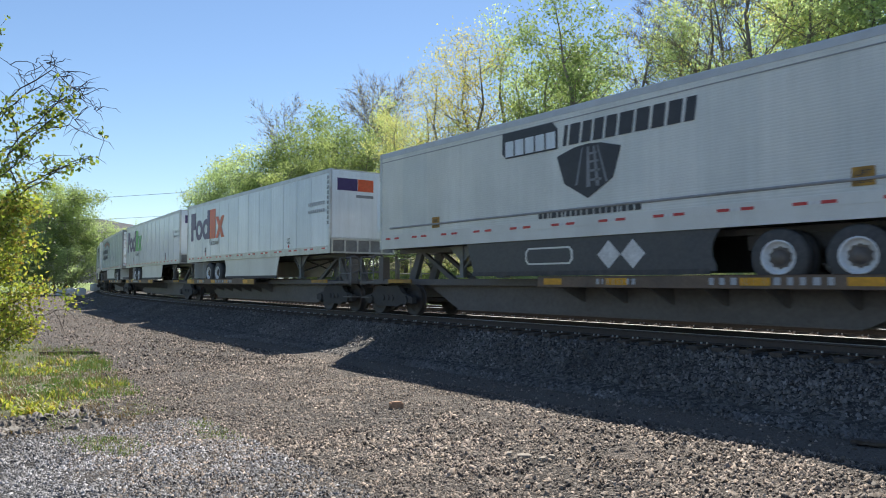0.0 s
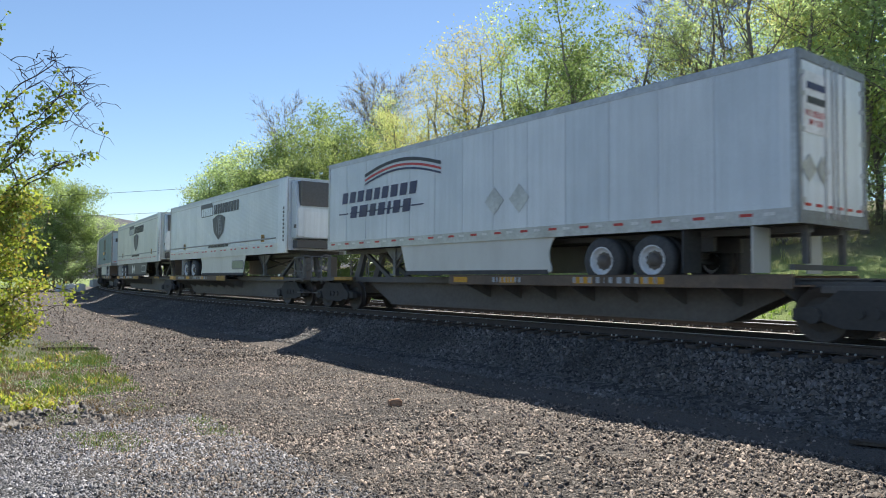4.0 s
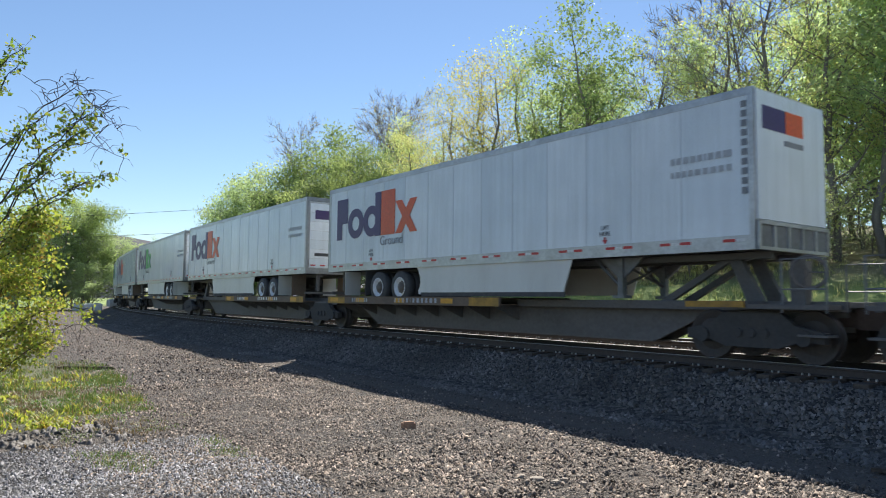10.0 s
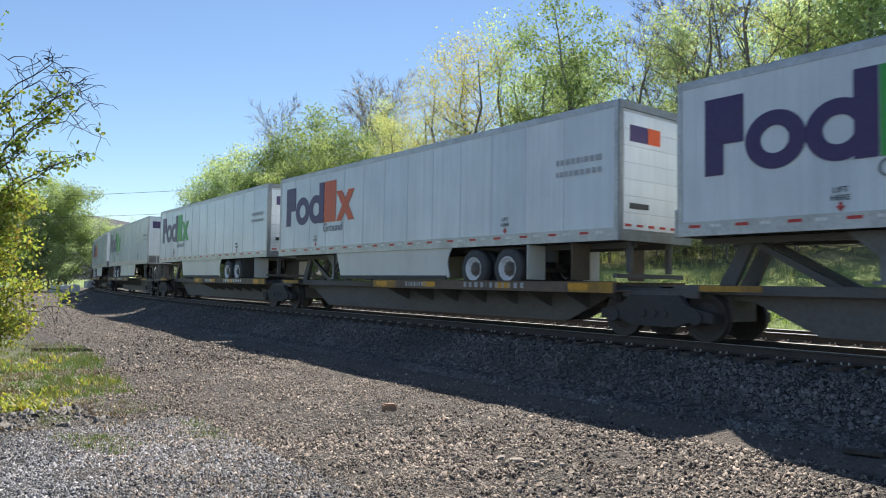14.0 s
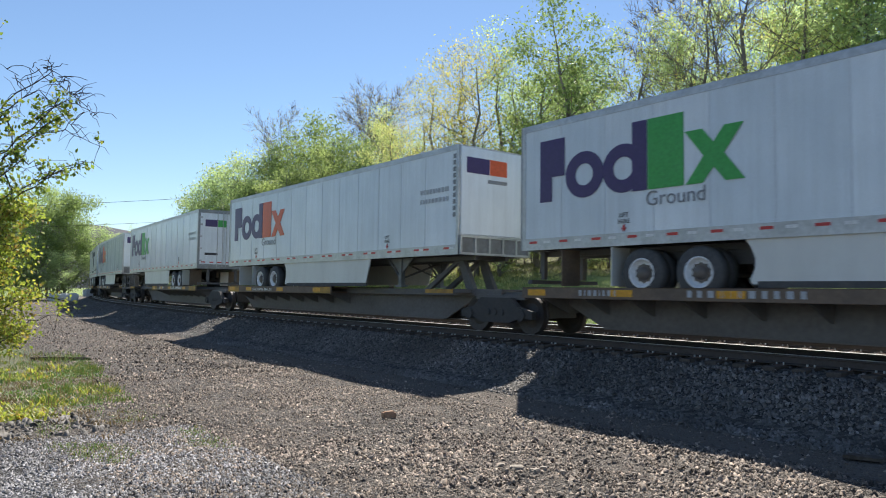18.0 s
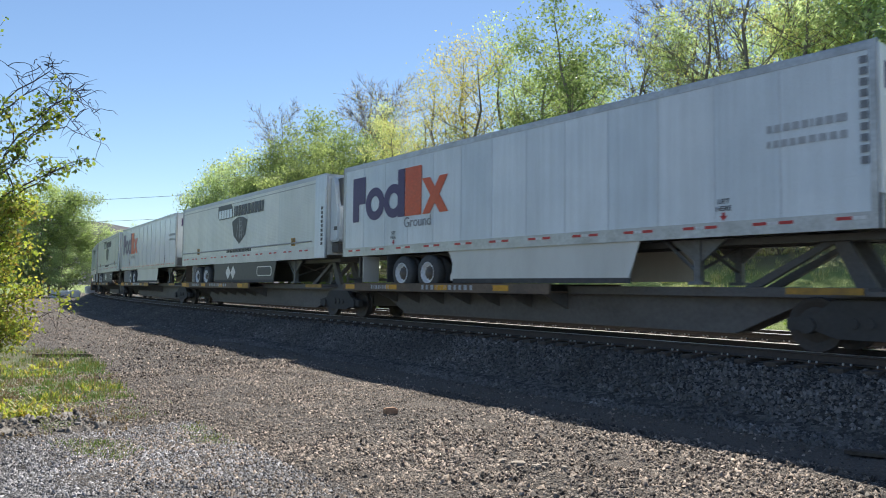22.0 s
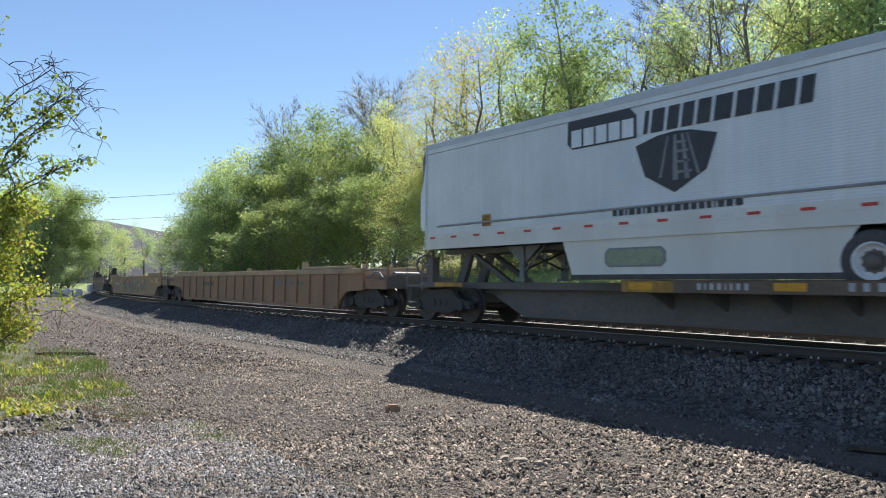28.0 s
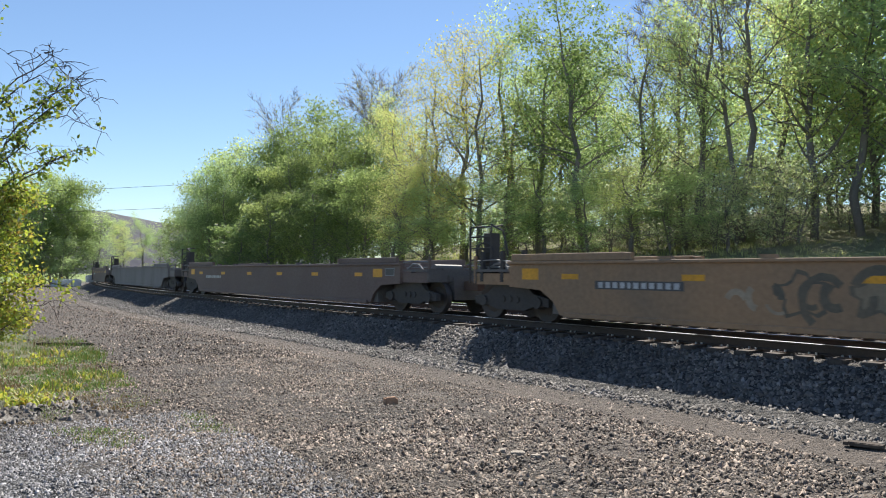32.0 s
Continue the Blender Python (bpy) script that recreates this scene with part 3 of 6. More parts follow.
def reefer_logo(root, shift=0.0):
    y = -1.304
    th = part("mark_base", Shape().box(7.0, 7.1, y + 0.006, y + 0.01, 3.0, 3.1), CREAM, root, at=pose(shift, 0, 0))
    S = Shape()
    for i in range(5):
        x = 5.72 + i * 0.345
        S.prism_y([(x, 3.98), (x + 0.29, 3.98), (x + 0.29, 4.36), (x, 4.36)], y - 0.004, y + 0.002)
    part("mark_block_face", S, WHITE, th)
    S = Shape().prism_y([(5.6, 4.08), (5.74, 3.94), (5.74, 4.4), (7.46, 4.4), (7.3, 4.58), (5.62, 4.58)], y - 0.002, y + 0.002)
    S.prism_y([(5.74, 3.94), (7.46, 3.94), (7.46, 4.42), (5.74, 4.42)], y - 0.001, y + 0.002)
    part("mark_block_shade", S, INK, th)
    word("mark_bar", bar_row(7.62, 10.95, 3.98, 4.44, (0.14, 0.42, 0.36, 0.36, 0.4, 0.5, 0.46, 0.42, 0.44, 0.32), y, 0.14, gap=0.12), INK, th)
    S = Shape().prism_y([(8.34, 2.74), (9.02, 3.12), (9.24, 3.76), (8.72, 3.9), (8.34, 3.93), (7.96, 3.9), (7.44, 3.76), (7.66, 3.12)], y - 0.004, y + 0.002)
    part("mark_shield", S, INK, th)
    S = Shape()
    for xa, xb, w in ((8.02, 8.2, 0.03), (8.36, 8.36, 0.06), (8.62, 8.52, 0.05), (8.86, 8.62, 0.03)):
        S.prism_y([(xa - w, 2.98 if w > 0.04 else 3.05), (xa + w, 2.98 if w > 0.04 else 3.05), (xb + w * 0.5, 3.86), (xb - w * 0.5, 3.86)], y - 0.008, y - 0.003)
    for z in (3.1, 3.3, 3.5, 3.68):
        S.box(8.4, 8.72 - (z - 3.1) * 0.2, y - 0.008, y - 0.003, z, z + 0.05)
    part("mark_shield_line", S, GREYINK, th)
    for x in (2.7, 13.7):
        st = part("lift_sticker", Shape().box(x, x + 0.34, y - 0.004, y + 0.002, 2.42, 2.72), YELLOW, th, "yellow square sticker")
        lettering("lift_sign", "LIFT\nHERE", 0.12, INK, st, pose(x + 0.17, y - 0.007, 2.58, 90))
    part("web_print", bar_row(6.85, 9.72, 2.38, 2.5, (0.4, 0.4, 0.16, 0.5, 0.36, 0.16, 0.4, 0.36, 0.36, 0.4, 0.5, 0.44, 0.4, 0.4, 0.34, 0.12, 0.4, 0.44, 0.5), y), INK, th)


def word(name, row, mat, th):
    """Each bar of a row as a part of its own, under a thin backing bar."""
    n = len(row.v) // 8
    first = Shape()
    first.v, first.f, first.mi = row.v[:8], row.f[:6], row.mi[:6]
    lead = part(name, first, mat, th)
    for i in range(1, n):
        S = Shape()
        S.v = row.v[8 * i:8 * i + 8]
        S.f, S.mi = row.f[:6], row.mi[:6]
        part(name, S, mat, lead)


def freight_logo(th):
    y = -1.304
    for x, w, h in ((7.08, 0.85, 1.0), (8.03, 0.72, 1.0), (8.85, 0.7, 1.0)):
        part("mark_slanted_block", Shape().prism_y([(x, 3.4), (x + w, 3.4), (x + w + 0.42 * h, 3.4 + h), (x + 0.42 * h, 3.4 + h)], y - 0.004, y + 0.002), INK, th)
    part("mark_orange_bar", Shape().prism_y([(6.8, 3.04), (8.4, 3.04), (8.48, 3.3), (6.88, 3.3)], y - 0.004, y + 0.002), AMBER, th)
    lettering("service_lettering", "Freight", 0.44, INK, th, pose(9.22, y - 0.002, 3.04, 90), "dark service word")
    lettering("small_lettering", "An", 0.28, INK, th, pose(7.2, y - 0.002, 2.52, 90))
    part("small_print", bar_row(7.5, 8.5, 2.53, 2.72, (0.4, 0.3, 0.36, 0.4, 0.36, 0.36, 0.3), y, 0.15), INK, th)
    lettering("small_lettering", "Company", 0.28, INK, th, pose(9.25, y - 0.002, 2.52, 90))


def swoosh_logo(th):
    y = -1.304
    arc = [(2.4 + 4.0 * i / 12, 4.05 + 0.5 * math.sin(math.pi * (0.15 + 0.75 * i / 12))) for i in range(13)]
    for k, (dz, w, col) in enumerate(((0.0, 0.1, INK), (-0.17, 0.07, REDTAPE), (-0.3, 0.06, NAVY))):
        S = Shape()
        for (xa, za), (xb, zb) in zip(arc, arc[1:]):
            S.prism_y([(xa, za + dz - w), (xb, zb + dz - w), (xb, zb + dz), (xa, za + dz)], y - 0.004, y + 0.002)
        part("mark_swoosh", S, col, th)
    word("mark_bar", bar_row(0.95, 5.2, 3.42, 3.78, (0.4, 0.42, 0.42, 0.42, 0.36, 0.4, 0.42, 0.42, 0.4), y, 0.2), NAVY, th)
    word("mark_bar", bar_row(1.5, 4.9, 2.92, 3.3, (0.42, 0.52, 0.36, 0.4, 0.16, 0.4, 0.42), y, 0.2), NAVY, th)
    part("mark_line", bar_row(0.75, 5.6, 3.06, 3.1, (1.0, 5.6, 1.0), y), NAVY, th)
    S = Shape()
    for x in (8.6, 9.5):
        S.prism_y([(x, 2.55), (x + 0.35, 2.9), (x, 3.25), (x - 0.35, 2.9)], y - 0.004, y + 0.002)
    part("placard_holder", S, ALU, th)


def make_wheel(th, x, y, side):
    def tyre():
        w = 0.14
        return Shape().lathe_y(0, 0, [(0.28, -w), (0.46, -w), (0.5, -w + 0.04), (0.5, w - 0.04), (0.46, w), (0.28, w), (0.28, -w)], 28).mesh("tyre", RUBBER, True)

    def rim():
        S = Shape().lathe_y(0, 0, [(0.3, -0.138), (0.305, -0.15), (0.28, -0.152), (0.265, -0.12), (0.25, -0.06), (0.175, -0.04), (0.15, -0.06), (0.13, -0.12), (0.09, -0.15), (0.0, -0.152)], 20)
        S.mi = [0] * 100 + [1] * (len(S.f) - 100)
        return S.mesh("rim", [HUB, HUBDARK], True)

    def nuts():
        ring = [((0.2 if k % 2 else 0.17) * math.cos(k * math.pi / 10), (0.2 if k % 2 else 0.17) * math.sin(k * math.pi / 10)) for k in range(20)]
        return Shape().prism_y(ring, -0.075, -0.045).mesh("nut_ring", HUBDARK)

    at = pose(x, y, 1.34, 0, 0, 0 if side < 0 else 180)
    w = part("wheel", shared("tyre", tyre), None, th, at=at)
    r = part("rim", shared("rim", rim), None, w, "white steel wheel disc")
    part("nut_ring", shared("nuts", nuts), None, w)
    return w


def make_trailer(k, nose, skin, logo, skirt=SKIRT, col=None, reefer=False, rear="doors", tandem=3.35, ribs=True, label="", shift=-0.25):
    """A 53-foot box trailer, local x from its left end, near side at y = -1.3."""
    th = tagged(new("semi_trailer"), label, "trailer", "trailers on the train")
    R = nose == "R"
    # spans are given from the rear end
    if not R:
        fr = lambda a, b: (L - b, L - a)
    else:
        fr = lambda a, b: (a, b)
    B, T = 1.91, 4.87

    def body():
        S = Shape().box(0.02, L - 0.02, -1.29, 1.29, B + 0.12, T - 0.1)
        return S.mesh("body", skin)

    bd = part("body", shared(("body", skin.name), body), None, th)
    if ribs:
        rib = shared(("rib", skin.name), lambda: Shape().box(-0.016, 0.016, -0.006, 0.0, B + 0.27, T - 0.17).mesh("panel_seam", SEAM))
        for i in range(1, 13):
            part("panel_seam", rib, None, bd, at=pose(1.22 * i, -1.29, 0))
    part("roof", shared("roof", lambda: Shape().prism_x([(-1.27, T - 0.1), (1.27, T - 0.1), (1.27, T - 0.02), (0.6, T), (-0.6, T), (-1.27, T - 0.02)], 0.03, L - 0.03).mesh("roof", ALU)), None, th)

    def top_rail():
        S = Shape()
        for s in (-1, 1):
            S.prism_x(sorted([(s * 1.3, T - 0.16), (s * 1.26, T - 0.16), (s * 1.26, T - 0.005), (s * 1.285, T - 0.005), (s * 1.3, T - 0.03)], key=lambda p: math.atan2(p[1] - T + 0.08, p[0] - s * 1.28)), 0.0, L)
        return S.mesh("top_rail", ALU if not reefer else TOPGREY)

    part("top_rail", shared(("top_rail", reefer), top_rail), None, th, "aluminium top rail")

    def bottom_rail():
        S = Shape()
        for s in (-1, 1):
            y0, y1 = sorted((s * 1.302, s * 1.25))
            S.box(0.0, L, y0, y1, B, B + (0.26 if not reefer else 0.42))
            y0, y1 = sorted((s * 1.31, s * 1.3))
            S.box(0.0, L, y0, y1, B + 0.235, B + 0.265)
            x = 0.15
            while x < L:
                ya, yb = sorted((s * 1.307, s * 1.3))
                S.box(x - 0.012, x + 0.012, ya, yb, B + 0.05, B + 0.075)
                x += 0.3
        return S.mesh("bottom_rail", ALU if not reefer else SKIRT)

    part("bottom_rail", shared(("bottom_rail", reefer), bottom_rail), None, th, "riveted bottom rail")
    if reefer:
        def rub_rail():
            S = Shape()
            for y in (-1.292, 1.292):
                S.tube([(0.55 if not R else 0.1, y, B + 0.62), (L - 0.1 if not R else L - 1.0, y, B + 0.62)], 0.03, 8)
            return S.mesh("rub_rail", RUBRAIL)

        part("rub_rail", shared(("rub_rail", R), rub_rail), None, th, "grey half-round rub rail", smooth=True)
        part("cant_strip", shared("cant_strip", lambda: Shape().box(0.05, L - 0.05, -1.3, -1.288, T - 0.3, T - 0.275).mesh("cant_strip", RUBRAIL)), None, th)
    for x in (0.0, L):
        for y in (-1.3, 1.3):
            s = 1 if y > 0 else -1
            d = 1 if x == 0 else -1
            part("corner_post", shared(("post", x, y), lambda: Shape().box(min(x, x + d * 0.1), max(x, x + d * 0.1), min(y, y - s * 0.1) - 0.004 * (s < 0), max(y, y - s * 0.1) + 0.004 * (s > 0), B, T - 0.01).mesh("corner_post", ALU)), None, th)

    red = shared("tape_red", lambda: Shape().box(0, 0.24, -1.312, -1.303, 0, 0.055).mesh("reflective_tape", REDTAPE))
    pale = shared("tape_white", lambda: Shape().box(0, 0.2, -1.312, -1.303, 0, 0.055).mesh("reflective_tape", WHITETAPE))
    zt = B + (0.15 if not reefer else 0.28)
    if k in (2, 8, 14, 16, 18) or (reefer and k < 19):
        for i in range(12):
            x = 0.35 + i * 1.38
            for dx, me in ((0, red), (0.25, pale), (0.46, red)):
                if x + dx < L - 0.3:
                    part("reflective_tape", me, None, th, at=pose(x + dx, 0, zt))
    else:
        for i in range(17):
            for dx, me in ((0, red), (0.45, pale)):
                part("reflective_tape", me, None, th, at=pose(0.25 + i * 0.93 + dx, 0, zt))
    # underside
    part("floor_frame", shared("floor_frame", lambda: (lambda S: [S.box(x, x + 0.07, -1.24, 1.24, B + 0.0, B + 0.1) for x in np.arange(0.3, L - 0.3, 0.45)] and S)(Shape().box(0.1, L - 0.1, -0.62, -0.5, B - 0.12, B).box(0.1, L - 0.1, 0.5, 0.62, B - 0.12, B).box(0.05, L - 0.05, -1.24, 1.24, B + 0.1, B + 0.125)).mesh("floor_frame", BLACK)), None, th)
    if skirt:
        a, b = (4.75, 11.0) if k == 20 else (5.5, 11.75) if skirt is SKIRT else (4.7, 12.0)
        x0, x1 = fr(a, b)
        def skirt_panel():
            back_edge = [(a + 0.02, B + 0.01), (a + 0.13, 1.78), (a + 0.21, 1.58), (a + 0.2, 1.38), (a + 0.12, 1.22), (a + 0.14, 1.12)]
            prof = back_edge + [(b - 0.3, 1.12), (b, B + 0.01)]
            prof = prof if R else [(L - u, z) for u, z in prof][::-1]
            return Shape().prism_y(prof, -1.25, -1.225).mesh("side_skirt", skirt)
        sk = part("side_skirt", shared(("skirt", skirt.name, R, a), skirt_panel), None, th, "white fairing panel" if skirt is SKIRT else "dark grey fairing panel")
        part("side_skirt", shared(("skirt", skirt.name, R, a), skirt_panel), None, th, at=pose(0, 2.475, 0))
        part("rubber_edge", shared(("edge", skirt.name, R, a), lambda: Shape().box(x0 + 0.25, x1 - 0.25, -1.255, -1.222, 1.06, 1.17).mesh("rubber_edge", RUBBER)), None, sk, "dark rubber lower edge")
        if reefer:
            xe = fr(10.05, 11.5)[0] if R else fr(8.3, 9.8)[0]
            part("badge", Shape().prism_y([(xe, 1.42), (xe + 0.1, 1.32), (xe + 1.4, 1.32), (xe + 1.5, 1.42), (xe + 1.5, 1.62), (xe + 1.4, 1.72), (xe + 0.1, 1.72), (xe, 1.62)], -1.257, -1.245), GREYINK if skirt is SKIRT else SKIRT, sk)
            part("badge_inset", Shape().prism_y([(xe + 0.06, 1.44), (xe + 0.12, 1.36), (xe + 1.38, 1.36), (xe + 1.44, 1.44), (xe + 1.44, 1.6), (xe + 1.38, 1.68), (xe + 0.12, 1.68), (xe + 0.06, 1.6)], -1.261, -1.25), DARKSKIRT if skirt is not SKIRT else LEAFMARK, sk)
            if skirt is not SKIRT:
                xd = fr(6.4, 7.6)[0]
                for q in (0.0, 0.62):
                    part("placard", Shape().prism_y([(xd + q, 1.5), (xd + 0.3 + q, 1.2), (xd + 0.6 + q, 1.5), (xd + 0.3 + q, 1.8)], -1.26, -1.245), WHITETAPE, sk, "white diamond placard")
    # running gear
    bog = fr(tandem - 0.9, tandem + 2.2)
    S = Shape().box(bog[0], bog[1], -0.55, -0.43, B - 0.4, B - 0.1).box(bog[0], bog[1], 0.43, 0.55, B - 0.4, B - 0.1)
    for q in (tandem, tandem + 1.27):
        x = fr(q, q)[0]
        S.tube([(x, -1.1, 1.34), (x, 1.1, 1.34)], 0.07, 8).box(x - 0.1, x + 0.1, -0.6, -0.35, 1.4, B - 0.3).box(x - 0.1, x + 0.1, 0.35, 0.6, 1.4, B - 0.3)
    part("bogie", S, BLACK, th, "black sliding tandem bogie")
    for q in (tandem, tandem + 1.27):
        x = fr(q, q)[0]
        for y, s in ((-1.12, -1), (-0.83, -1), (0.83, 1), (1.12, 1)):
            make_wheel(th, x, y, s)
    for q, m, words in ((tandem - 0.72, SKIRT if k % 4 else RUBBER, "white mud flap"), (max(0.7, tandem - 2.1), BROWNDECK if k % 2 else SKIRT, "stained mud flap")):
        x = fr(q, q)[0]
        for y in (-1.0, 1.0):
            part("mud_flap", Shape().prism_x([(y - 0.3, 1.08), (y + 0.3, 1.08), (y + 0.3, B - 0.02), (y - 0.3, B - 0.02)], x - 0.012, x + 0.012), m, th, words)
    # landing gear
    x = fr(12.75, 12.75)[0]
    for y in (-0.75, 0.75):
        S = Shape().box(x - 0.07, x + 0.07, y - 0.07, y + 0.07, 1.1, B).box(x - 0.16, x + 0.16, y - 0.13, y + 0.13, 1.04, 1.1)
        S.tube([(x, y, 1.25), (x + (0.75 if not R else -0.75), y, B)], 0.035, 6)
        S.prism_y(sorted_ccw([(x - 0.6, B), (x + 0.6, B), (x + 0.09, B - 0.42), (x - 0.09, B - 0.42)]), y - 0.03, y + 0.03)
        part("landing_leg", S, GREYSTEEL, th, "grey landing leg with gusset")
    S = Shape().tube([(x, -0.75, 1.3), (x, 0.75, B - 0.1)], 0.03, 6).tube([(x, 0.75, 1.3), (x, -0.75, B - 0.1)], 0.03, 6)
    part("leg_brace", S, BLACK, th)
    # rear end
    xr = fr(0, 0)[0]
    d = 1 if xr > 1 else -1
    rearmat = CREAM if reefer else WHITE
    S = Shape()
    lo, hi = sorted((xr, xr + d * 0.05))
    part("rear_sill", Shape().box(lo, hi, -1.3, 1.3, B, B + 0.22), ENDFRAME, th)
    part("rear_header", Shape().box(lo, hi, -1.3, 1.3, T - 0.17, T - 0.01), ENDFRAME, th)
    for y0, y1 in ((-1.306, -1.2), (1.2, 1.306)):
        part("rear_post", Shape().box(lo, hi, y0, y1, B + 0.22, T - 0.17), ENDFRAME, th)
    lo, hi = sorted((xr - d * 0.01, xr + d * 0.03))
    if rear == "doors":
        for y0, y1, hy in ((-1.19, -0.01, -1.17), (0.01, 1.19, 1.17)):
            dr = part("rear_door", Shape().box(lo, hi, y0, y1, B + 0.23, T - 0.18), skin if skin is not CREAM else CREAM, th, "hinged rear door")
            for yy in (y0 + 0.85 if y0 < 0 else y0 + 0.1, y0 + 1.12 if y0 < 0 else y0 + 0.4):
                part("lock_rod", Shape().tube([(xr + d * 0.055, yy, B + 0.1), (xr + d * 0.055, yy, T - 0.1)], 0.018, 6), ALU, dr)
            for zz in (B + 0.4, B + 1.0, B + 1.6, B + 2.2, T - 0.4):
                a, b = sorted((xr + d * 0.03, xr + d * 0.05))
                part("hinge", Shape().box(a, b, hy - 0.08, hy + 0.08, zz - 0.04, zz + 0.04), ALU, dr)
    else:
        rd = part("roll_up_door", Shape().box(lo, hi - 0.008 if d > 0 else hi, -1.17, 1.17, B + 0.23, T - 0.18), ALU, th, "white panelled roll-up door")
        for i in range(7):
            z = B + 0.24 + i * 0.355
            part("door_panel", Shape().box(lo + 0.002, hi + 0.002, -1.15, 1.15, z, z + 0.345), WHITE, rd)
    if not R:
        a, b = sorted((xr + d * 0.03, xr + d * 0.045))
        for i in range(6):
            part("reflective_tape", Shape().box(a, b, -1.1 + i * 0.4, -0.9 + i * 0.4, B + 0.3, B + 0.35), REDTAPE, th)
        if col is not None:
            S = Shape().box(a, b, -0.95, -0.35, T - 0.85, T - 0.5)
            part("mark_purple", S, PURPLE, th)
            part("mark_end", Shape().box(a, b, -0.33, 0.1, T - 0.85, T - 0.5), col, th)
            part("number_strip", Shape().box(a, b, -0.95, -0.3, B + 0.68, B + 0.8), INK, th)
        elif logo is swoosh_logo:
            part("sign_panel", Shape().box(a, b, -1.15, -0.2, B + 1.55, T - 0.35), WHITETAPE, th)
            for z, c in ((T - 0.65, NAVY), (T - 0.9, INK)):
                part("sign_bar", Shape().box(min(a + d * 0.01, b + d * 0.01), max(a, b) + 0.01 * d, -1.0, -0.35, z, z + 0.12), c, th)
            lettering("door_slogan", "WE BELIEVE\nIN YOU", 0.15, REDTAPE, th, pose(max(a, b) + 0.004, -0.68, T - 1.12, 90, 0, 90), "red slogan lettering")
            for yy in (-0.95, -0.45):
                part("placard", Shape().add([(b + 0.004, yy, B + 0.95 - 0.25), (b + 0.004, yy + 0.25, B + 0.95), (b + 0.004, yy, B + 1.2), (b + 0.004, yy - 0.25, B + 0.95)], [(0, 1, 2, 3)]), ALU, th)
        else:
            part("mark_end_bar", Shape().box(a, b, -1.0, 0.9, T - 0.95, T - 0.65), INK, th)
    bx = fr(0.15, 0.15)[0]
    S = Shape().box(bx - 0.05, bx + 0.05, -1.2, 1.2, 1.13, 1.22)
    for y in (-0.7, 0.7):
        S.box(bx - 0.05, bx + 0.05, y - 0.06, y + 0.06, 1.24, B)
    part("rear_guard", S, BLACK, th)
    # nose
    xn = fr(L, L)[0]
    d = 1 if xn > 1 else -1
    if reefer:
        def unit():
            a, b = (0.0, 0.52)
            front = [(a, B + 0.55), (b - 0.06, B + 0.56), (b + 0.02, B + 0.64), (b + 0.04, B + 1.2), (b + 0.02, B + 1.72), (b - 0.1, B + 2.0), (b - 0.2, T - 0.34), (b - 0.32, T - 0.14), (a, T - 0.12)]
            S = Shape().prism_y(front, -1.04, 1.04)
            return S.mesh("cooling_unit", [WHITE, BLACK])

        def cover():
            return Shape().prism_y([(0, B + 0.6), (0.42, B + 0.61), (0.49, B + 0.68), (0.5, B + 1.65), (0.38, B + 1.95), (0.28, T - 0.38), (0.18, T - 0.2), (0, T - 0.18)], -0.025, 0.025).mesh("side_cover", WHITE)
        cu = part("cooling_unit", shared("reefer_unit", unit), None, th, "white cooling unit with a black grille", at=pose(xn, 0, 0, 0, 0, 0 if d > 0 else 180))
        for y in (-1.065, 1.065):
            part("side_cover", shared("reefer_cover", cover), None, cu, at=pose(0, y, 0))
        for nm, box, m in (("lower_tray", (0.0, 0.4, -1.0, 1.0, B + 0.2, B + 0.5), BLACK), ("grille", (0.1, 0.58, -0.95, 0.95, T - 1.15, T - 0.2), BLACK), ("control_panel", (0.3, 0.5, -1.112, -1.1, B + 0.95, B + 1.08), BLACK), ("access_door", (0.52, 0.56, -0.8, 0.8, B + 0.6, B + 1.6), WHITE)):
            part(nm, shared(("reefer", nm), lambda: Shape().box(*box).mesh(nm, m)), None, cu)
        if R:
            part("nose_corner", Shape().box(L - 0.75, L + 0.01, -1.316, -1.26, B + 0.02, T - 0.06), WHITE, th, "white front corner panel")
            part("number_strip", bar_row(0, 1.35, 0, 0.13, (0.3,) * 9, 0, gap=0.14).mesh("number_strip", INK), None, th, at=Matrix.Translation((L - 0.14, -1.322, B + 0.45)) @ pose(0, 0, 0, 0, -90, 0))
    else:
        lo, hi = sorted((xn - d * 0.01, xn + d * 0.03))
        part("nose_panel", Shape().box(lo, hi, -1.24, 1.24, B + 0.55, T - 0.06), WHITE, th)
        part("nose_recess", Shape().box(lo, hi, -1.26, 1.26, B, B + 0.52), GREYSTEEL, th)
        S = Shape()
        a, b = sorted((xn + d * 0.03, xn + d * 0.075))
        for i in range(6):
            S.box(a, b, -1.25 + i * 0.5 - 0.03, -1.25 + i * 0.5 + 0.03, B, B + 0.52)
        S.box(a, b, -1.28, 1.28, B, B + 0.06).box(a, b, -1.28, 1.28, B + 0.46, B + 0.52)
        part("nose_frame", S, ALU, th, "ribbed aluminium nose frame")
